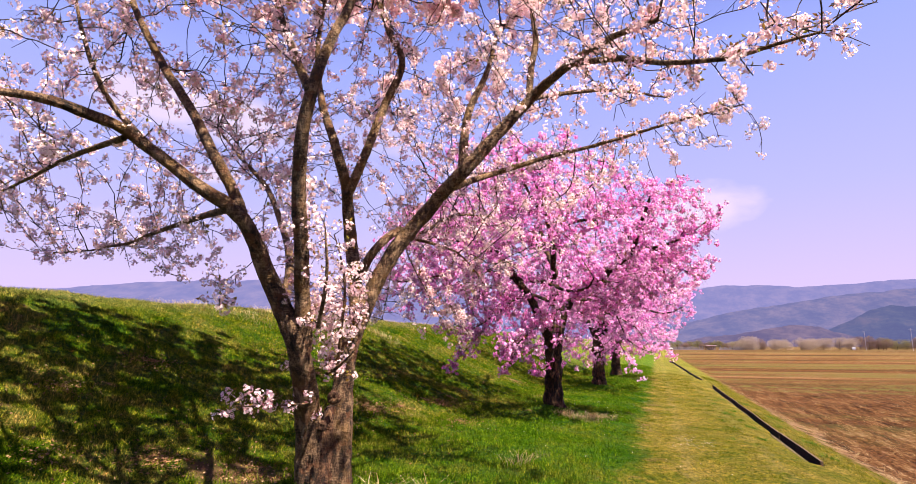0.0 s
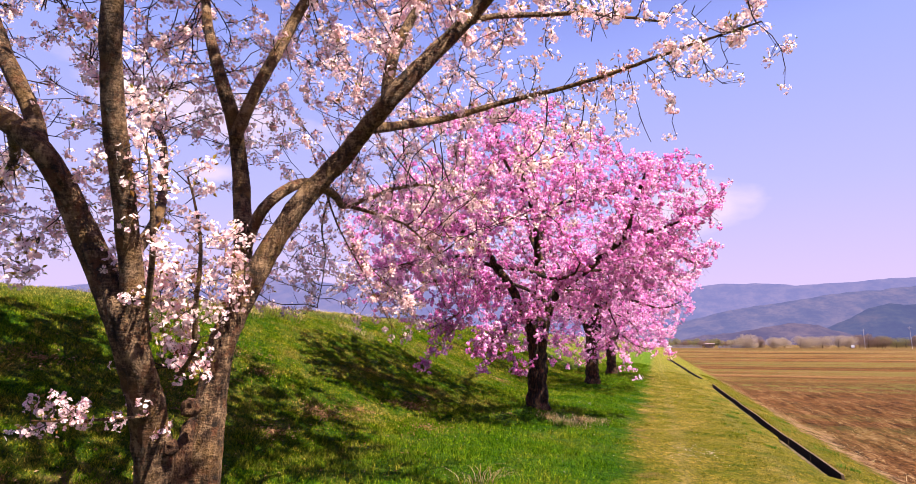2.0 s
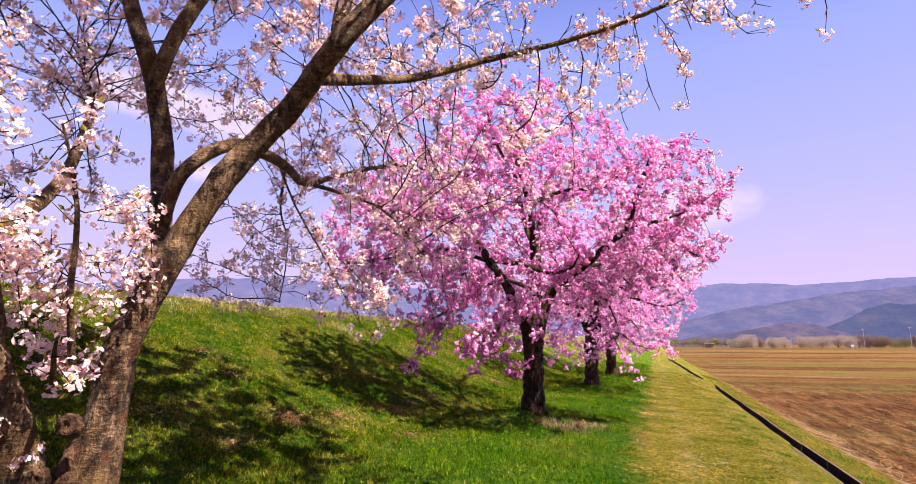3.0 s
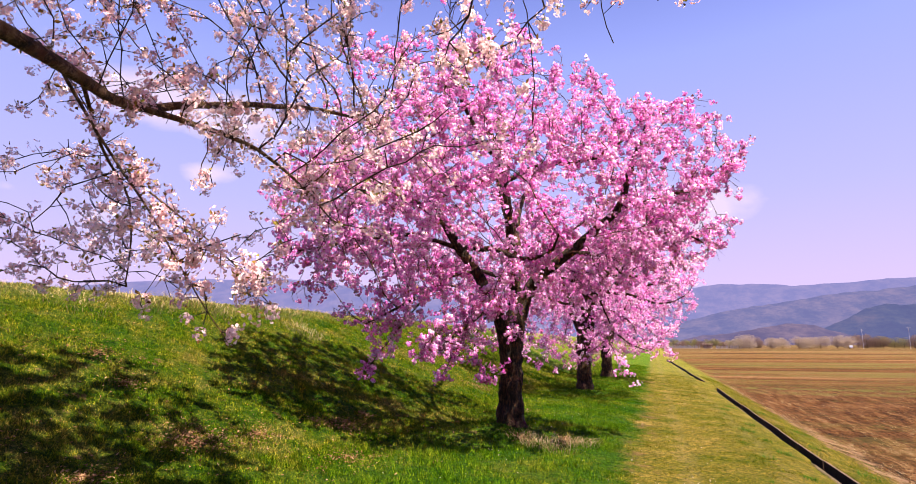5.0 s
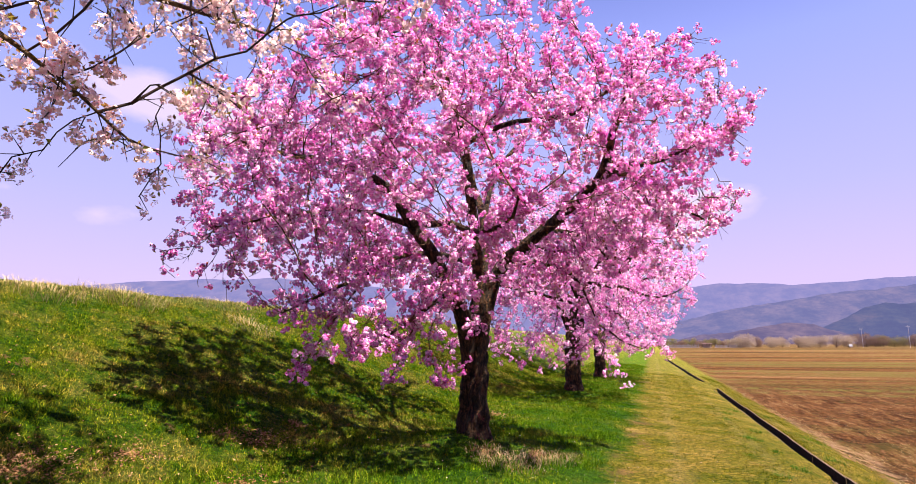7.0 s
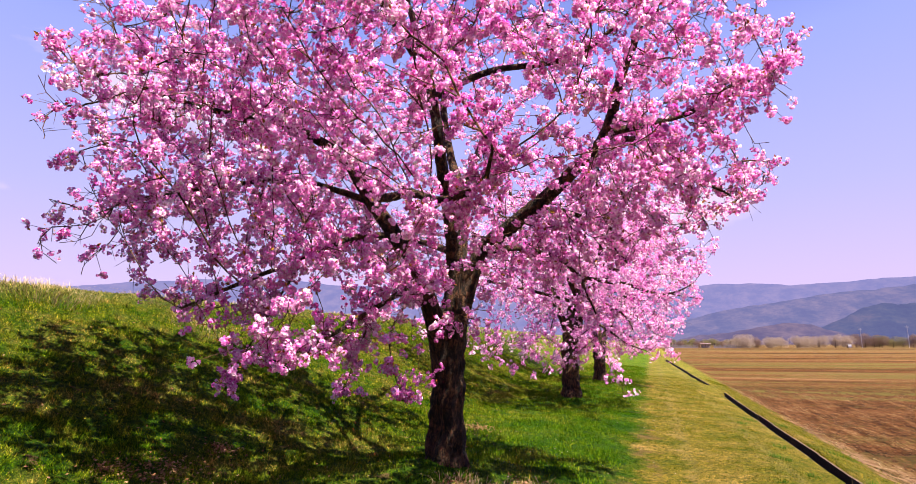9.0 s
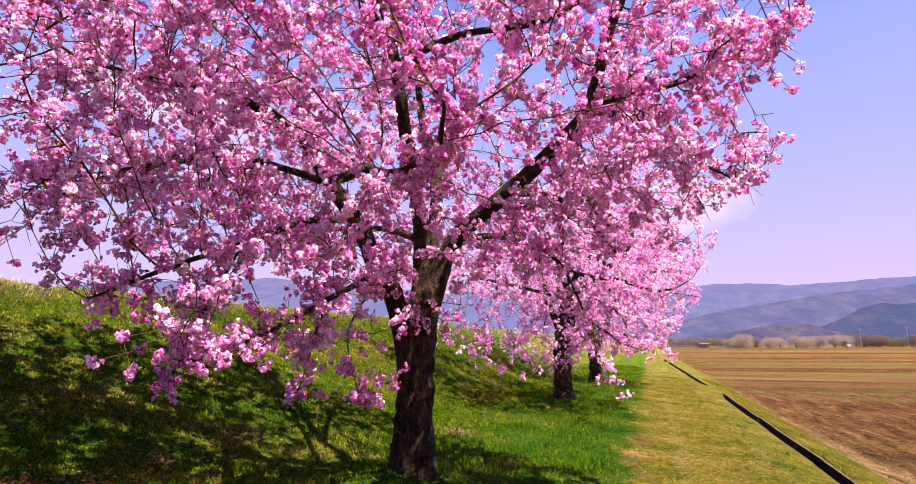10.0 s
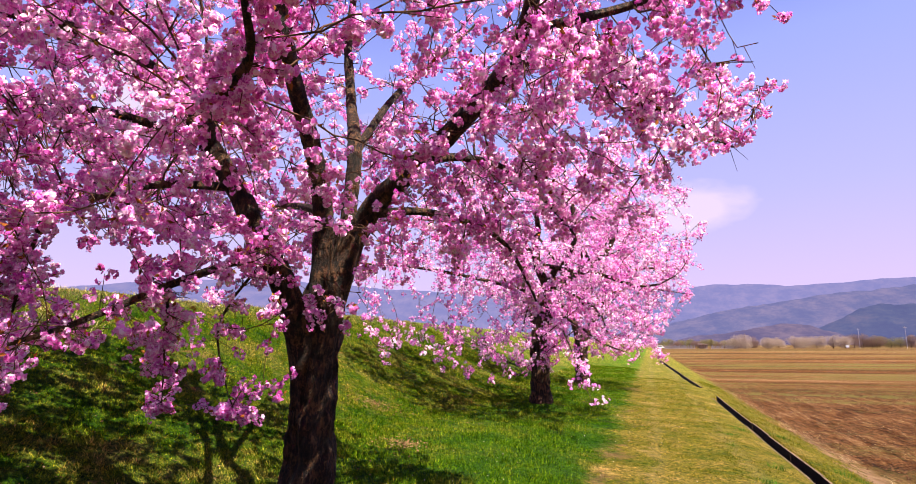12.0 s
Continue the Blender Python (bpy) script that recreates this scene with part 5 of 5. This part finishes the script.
for k, (x, y, spread, tall, count) in enumerate([(1.72, 17.75, 0.16, 0.10, 90), (1.9, 16.6, 0.10, 0.08, 50), (2.0, 19.2, 0.14, 0.09, 60), (3.1, 15.0, 0.2, 0.1, 80), (1.55, 14.2, 0.1, 0.07, 50), (3.3, 20.5, 0.25, 0.1, 90), (2.1, 23.5, 0.2, 0.09, 80), (1.85, 13.0, 0.12, 0.07, 60), (1.35, 15.6, 0.09, 0.05, 40), (1.95, 15.2, 0.14, 0.08, 70), (1.6, 20.6, 0.12, 0.07, 50), (2.9, 17.4, 0.16, 0.1, 70), (2.85, 12.6, 0.18, 0.1, 80), (1.2, 12.2, 0.08, 0.05, 40), (1.75, 22.0, 0.16, 0.08, 60), (2.95, 24.0, 0.22, 0.1, 80)]):
    build_tuft("weed_tuft", "small bright green weed beside the track", x, y, spread, tall, count, WEED, 60 + k, 0.9)


def build_clods():
    """Crumbled earth lying on the ploughed field."""
    rng = np.random.default_rng(8)
    n = 52000
    x = 4.0 + 15 * rng.uniform(0, 1, n) ** 1.3
    y = 12 + 36 * rng.uniform(0, 1, n) ** 1.2
    row = np.sin(x * 4.2 + 0.8 * np.sin(y * 0.21)) + 0.6 * soft(x, y, 0.9) + 0.6 * rng.normal(0, 1, n)
    x, y = x[row > 0.25], y[row > 0.25]
    n = len(x)
    r = 0.008 + 0.030 * rng.uniform(0, 1, n) ** 2.2 * (1 + (y - 12) / 50)
    shape = np.array([[1.2, 0, -0.3], [-1.2, 0, -0.3], [0, 1.2, -0.3], [0, -1.2, -0.3], [0, 0, 0.8]], float)
    a = rng.uniform(0, 6.28, n)
    v = shape[None] * rng.uniform(0.6, 1.4, (n, 5, 1)) * r[:, None, None]
    ca, sa = np.cos(a)[:, None], np.sin(a)[:, None]
    v = np.stack([v[..., 0] * ca - v[..., 1] * sa, v[..., 0] * sa + v[..., 1] * ca, v[..., 2]], -1)
    v = v + np.stack([x, y, land(x, y)], -1)[:, None]
    tri = np.array([[0, 2, 4], [2, 1, 4], [1, 3, 4], [3, 0, 4]])
    f = (np.arange(n)[:, None, None] * 5 + tri[None]).reshape(-1, 3)
    tagged(mesh_object("soil_clods", v.reshape(-1, 3), f, CLOD, smooth=False), "crumbled reddish-brown clods on the ploughed field", "soil", kind="stuff")


build_clods()


def build_fallen_leaves():
    """Last year's leaves, curled and brown, lying in drifts on the turf under the trees."""
    rng = np.random.default_rng(19)
    drifts = [(-4.35, 11.6, 0.30), (-4.5, 9.9, 0.40), (-4.7, 9.3, 0.35), (-4.45, 12.4, 0.28), (-4.2, 11.3, 0.30), (-4.65, 8.9, 0.42), (-4.8, 9.1, 0.3), (-5.95, 9.25, 0.35), (-6.75, 9.5, 0.35), (-4.5, 11.1, 0.25), (-6.1, 4.6, 0.35), (-4.95, 3.6, 0.4), (-4.5, 4.4, 0.45), (-3.9, 5.0, 0.55), (-3.5, 10.2, 0.35), (-4.45, 7.6, 0.4), (-3.3, 4.7, 0.5), (-2.0, 12.9, 0.35), (-1.4, 13.3, 0.4), (-6.6, 6.2, 0.4), (-5.3, 7.2, 0.35), (-3.1, 17.2, 0.6), (-4.6, 19.2, 0.7)]
    x, y = [], []
    for dx, dy, r in drifts:
        k = int(850 * r)
        a, q = rng.uniform(0, 6.28, k), r * np.abs(rng.normal(0, 0.55, k)) * (1 + 0.5 * np.sin(3 * rng.uniform(0, 6.28)))
        x.append(dx + q * np.cos(a) * 1.1)
        y.append(dy + q * np.sin(a) * 1.5)
    x, y = np.concatenate(x + [rng.uniform(-8, -2.5, 1200)]), np.concatenate(y + [rng.uniform(3.2, 17, 1200)])
    n = len(x)
    c = np.stack([x, y, land(x, y) + rng.uniform(0.006, 0.030, n)], -1)
    d = unit(rng, n) * np.array([1, 1, 0.35])
    d /= np.linalg.norm(d, axis=1, keepdims=True)
    v, q = leaves(c, d, rng.uniform(0.018, 0.042, n), rng)
    tagged(mesh_object("fallen_leaves", v, q, DEAD_LEAF, smooth=False), "dry brown curled leaves drifted on the turf", "fallen leaves", kind="stuff")


DEAD_LEAF = petal_material("dead_leaves", [(0.0, (0.10, 0.045, 0.020)), (0.5, (0.26, 0.135, 0.068)), (1.0, (0.42, 0.27, 0.15))], 0.15)
build_fallen_leaves()


def build_fallen_petals():
    """Single petals blown on to the grass of the track and the verge."""
    rng = np.random.default_rng(31)
    x, y = [rng.uniform(-2.4, 0.9, 160)], [rng.uniform(8.5, 24, 160)]
    for px, py, r, k in ((FALLEN[0], FALLEN[1], 0.22, 130), (-1.6, 12.4, 0.7, 60), (-2.0, 15.0, 0.9, 60)):
        x.append(px + rng.normal(0, r, k))
        y.append(py + rng.normal(0, r * 1.4, k))
    x, y = np.concatenate(x), np.concatenate(y)
    n = len(x)
    c = np.stack([x, y, land(x, y) + rng.uniform(0.012, 0.035, n)], -1)
    d = unit(rng, n) * np.array([1, 1, 0.3])
    d /= np.linalg.norm(d, axis=1, keepdims=True)
    v, q = leaves(c, d, rng.uniform(0.012, 0.019, n), rng)
    tagged(mesh_object("fallen_petals", v, q, PALE_PETALS, smooth=False), "pale pink petals scattered on the short grass", "fallen petals", kind="stuff")


FALLEN = (0.50, 11.05)
build_fallen_petals()


def build_stubble():
    """Cut straw and broken stalks strewn along the rows of the ploughed field."""
    rng = np.random.default_rng(27)
    n = 30000
    x = 3.9 + 16 * rng.uniform(0, 1, n) ** 1.3
    y = 11 + 32 * rng.uniform(0, 1, n) ** 1.3
    keep = np.sin(x * 4.2 + 0.8 * np.sin(y * 0.21) + 2.2) + 0.9 * soft(x, y, 0.7) + 0.7 * rng.normal(0, 1, n) > 0.5
    x, y = x[keep], y[keep]
    n = len(x)
    c = np.stack([x, y, land(x, y) + 0.012], -1)
    d = unit(rng, n) * np.array([0.7, 1.3, 0.25])
    d /= np.linalg.norm(d, axis=1, keepdims=True)
    side = np.cross(d, np.array([0, 0, 1.0])) * 0.0045
    ln = rng.uniform(0.04, 0.16, n)[:, None]
    v = np.stack([c - side, c + side, c + d * ln + side * 0.6, c + d * ln - side * 0.6], 1).reshape(-1, 3)
    tagged(mesh_object("field_stubble", v, np.arange(n * 4).reshape(-1, 4), STRAW, smooth=False), "broken pale straw strewn over the ploughed soil", "straw", kind="stuff")


build_stubble()

# ---- beyond the fields ----
FAR_BLOOM = petal_material("far_bloom", [(0.0, (0.25, 0.18, 0.15)), (0.5, (0.35, 0.27, 0.23)), (1.0, (0.45, 0.37, 0.32))], 0.4)
# the next two are paled: haze of the distance is put into their colours
FAR_GREEN = petal_material("hazy_spring_leaves", [(0.0, (0.14, 0.11, 0.06)), (0.6, (0.20, 0.17, 0.075)), (1.0, (0.24, 0.21, 0.10))], 0.3)
FAR_BARE = petal_material("hazy_bare_twigs", [(0.0, (0.14, 0.09, 0.075)), (1.0, (0.23, 0.15, 0.125))], 0.2)


def far_tree(x, y, wide, tall, mat, label, seed):
    """A tree far off: trunk, and a crown of small clumps in several lobes."""
    rng = np.random.default_rng(seed)
    g = float(land(x, y))
    root = tagged(new("orchard_tree"), label, "tree", "trees beyond the fields")
    root.location = (x, y, g)
    line = curve_through([(0, 0, -0.3, 0.24), (0.1, 0, 0.15 * tall, 0.2), (0.2, 0.1, 0.4 * tall, 0.15), (0.1, 0, 0.75 * tall, 0.08)], 0.6)
    v, q, cap = tube(line[:, :3], line[:, 3], 7, 0.08, seed)
    mesh_object("trunk", v, [q, cap], DARK_BARK, parent=root)
    lobes = [(rng.uniform(-0.28, 0.28) * wide, rng.uniform(-0.2, 0.2) * wide, rng.uniform(0.20, 0.64) * tall, wide * rng.uniform(0.26, 0.42), wide * 0.32, tall * rng.uniform(0.24, 0.34)) for _ in range(7)]
    c = in_lobes(lobes, 3600, rng, 0.35)
    c[:, 2] = np.clip(c[:, 2], 0.03 * tall, tall * 1.02)
    v, q = leaves(c, unit(rng, len(c)), rng.uniform(0.6, 1.4, len(c)) * wide / 25, rng)
    tagged(mesh_object("crown", v, q, mat, smooth=False, parent=root), kind="stuff")
    return root


for k, (x, wide, tall) in enumerate([(54, 12.5, 9.6), (66.5, 11, 8.6), (73, 9, 7.6), (80, 10, 8.0), (86.5, 11, 8.8), (93, 10, 8.5), (99.5, 9.5, 8.2), (106.5, 10, 8.0), (46, 7, 6.5)]):
    far_tree(x, 385 + (k * 37) % 11, wide, tall, FAR_BLOOM, "rounded cherry tree in whitish bloom beyond the fields", 200 + k)
for k, (x, wide, tall) in enumerate([(113, 8, 9.0), (118, 9, 9.5), (123, 9, 8.8), (127.5, 8, 8.0), (61, 8, 8.2), (141, 9, 8)]):
    far_tree(x, 398 + (k * 29) % 9, wide, tall, FAR_BARE, "bare brown tree beyond the fields", 230 + k)
for k in range(13):
    far_tree(4 + k * 4.2, 402 + (k * 31) % 13, 7.5, 5.2 + (k * 7) % 3, FAR_GREEN if k % 3 else FAR_BARE, "low yellow-green tree just coming into leaf", 250 + k)
for k, (x, y) in enumerate([(126, 404), (133, 404), (138, 405)]):
    far_tree(x, y, 8, 8.5, FAR_GREEN, "low yellow-green tree just coming into leaf", 280 + k)


def box_bm(bm, x0, x1, y0, y1, z0, z1):
    r = bmesh.ops.create_cube(bm, size=1.0)
    for v in r["verts"]:
        v.co = ((x0 + x1) / 2 + v.co.x * (x1 - x0), (y0 + y1) / 2 + v.co.y * (y1 - y0), (z0 + z1) / 2 + v.co.z * (z1 - z0))
    return bm


def build_shelter(x, y):
    """A small open field shelter with a flat reddish roof."""
    root = tagged(new("field_shelter"), "small open shelter with a flat pale weathered roof", "shelter")
    root.location = (x, y, float(land(x, y)))
    wood, roof = plain_material("shelter_posts", (0.22, 0.16, 0.13), 0.8, 0.3, 1.0), plain_material("shelter_roof", (0.50, 0.36, 0.40), 0.7, 0.3, 1.0)
    for px in (-2.4, 0.0, 2.4):
        for py in (-1.5, 1.5):
            part("post", box_bm(bmesh.new(), px - 0.1, px + 0.1, py - 0.1, py + 0.1, -0.1, 2.5), wood, root)
    bm = box_bm(bmesh.new(), -2.9, 2.9, -1.9, 1.9, 2.5, 2.8)
    bmesh.ops.bevel(bm, geom=list(bm.edges), offset=0.08, segments=1, affect="EDGES")
    part("roof", bm, roof, root)
    part("back_wall", box_bm(bmesh.new(), -2.3, 2.3, 1.42, 1.52, 0.0, 2.3), plain_material("shelter_wall", (0.35, 0.28, 0.26), 0.8, 0.3, 1.0), root)


build_shelter(31, 384)


def build_van(x, y, label, turn):
    root = tagged(new("van"), label, "van")
    root.matrix_basis = pose(x, y, float(land(x, y)), 0, 0, turn)
    paint, glass, rubber = plain_material("white_paint", (0.8, 0.8, 0.8), 0.3, 0.05, 1.0), plain_material("dark_glass", (0.03, 0.03, 0.035), 0.1, 0.1, 1.0), plain_material("tyre_rubber", (0.02, 0.02, 0.02), 0.9, 0.2, 5.0)
    bm = bmesh.new()
    side = [(-2.0, 0.35), (2.0, 0.35), (2.05, 0.95), (1.35, 1.15), (0.85, 1.85), (-1.95, 1.9), (-2.05, 1.0)]
    a, b = [bm.verts.new((px, -0.8, pz)) for px, pz in side], [bm.verts.new((px, 0.8, pz)) for px, pz in side]
    for i in range(len(side)):
        j = (i + 1) % len(side)
        bm.faces.new((a[i], a[j], b[j], b[i]))
    bm.faces.new(a[::-1])
    bm.faces.new(b)
    bmesh.ops.recalc_face_normals(bm, faces=bm.faces)
    part("body", bm, paint, root)
    part("side_window", box_bm(bmesh.new(), -1.7, 0.7, -0.815, -0.795, 1.15, 1.7), glass, root)
    for px in (-1.3, 1.3):
        for py in (-0.75, 0.75):
            bm = bmesh.new()
            bmesh.ops.create_cone(bm, cap_ends=True, segments=14, radius1=0.32, radius2=0.32, depth=0.2, matrix=pose(px, py, 0.32, 90, 0, 0))
            part("wheel", bm, rubber, root)


build_van(7, 386, "white van parked at the edge of the far field", 0)
build_van(104, 378, "white van parked in front of the blossoming trees", 75)


def build_pole(x, y, tall):
    root = tagged(new("utility_pole"), "thin grey concrete utility pole beyond the fields", "pole", "poles beyond the fields")
    root.location = (x, y, float(land(x, y)))
    bm = bmesh.new()
    bmesh.ops.create_cone(bm, cap_ends=True, segments=10, radius1=0.11, radius2=0.07, depth=tall, matrix=Matrix.Translation((0, 0, tall / 2 - 0.1)))
    part("shaft", bm, POLE_GREY, root)
    part("crossarm", box_bm(bmesh.new(), -0.9, 0.9, -0.06, 0.06, tall - 0.9, tall - 0.75), POLE_GREY, root)


# concrete grey with the violet haze of the distance put into it
POLE_GREY = plain_material("hazy_pole_concrete", (0.34, 0.31, 0.38), 0.8, 0.2, 1.0)
build_pole(110.5, 380, 11.0)
build_pole(132, 379, 12.0)
MARKER = plain_material("marker_stone", (0.20, 0.17, 0.20), 0.7, 0.4, 0.4)
marker_mesh = None
for k in range(64):
    x = 9 + k * 0.66 + random.uniform(-0.15, 0.15)
    if 26.5 < x < 35.5:
        continue
    if marker_mesh is None:
        bm = bmesh.new()
        box_bm(bm, -0.4, 0.4, -0.35, 0.35, -0.1, 0.45)
        box_bm(bm, -0.22, 0.22, -0.2, 0.2, 0.45, 1.7)
        marker_mesh = bpy.data.meshes.new("stone_marker")
        bm.to_mesh(marker_mesh)
        bm.free()
        marker_mesh.materials.append(MARKER)
    ob = tagged(new("stone_marker", marker_mesh), "small grey stone marker in a long row", "marker stone", "stone markers beyond the fields")
    y = 388 + random.uniform(-3, 3)
    ob.matrix_basis = pose(x, y, float(land(x, y)), 0, 0, random.uniform(-8, 8)) @ Matrix.Diagonal((1, 1, random.uniform(0.7, 1.25), 1))
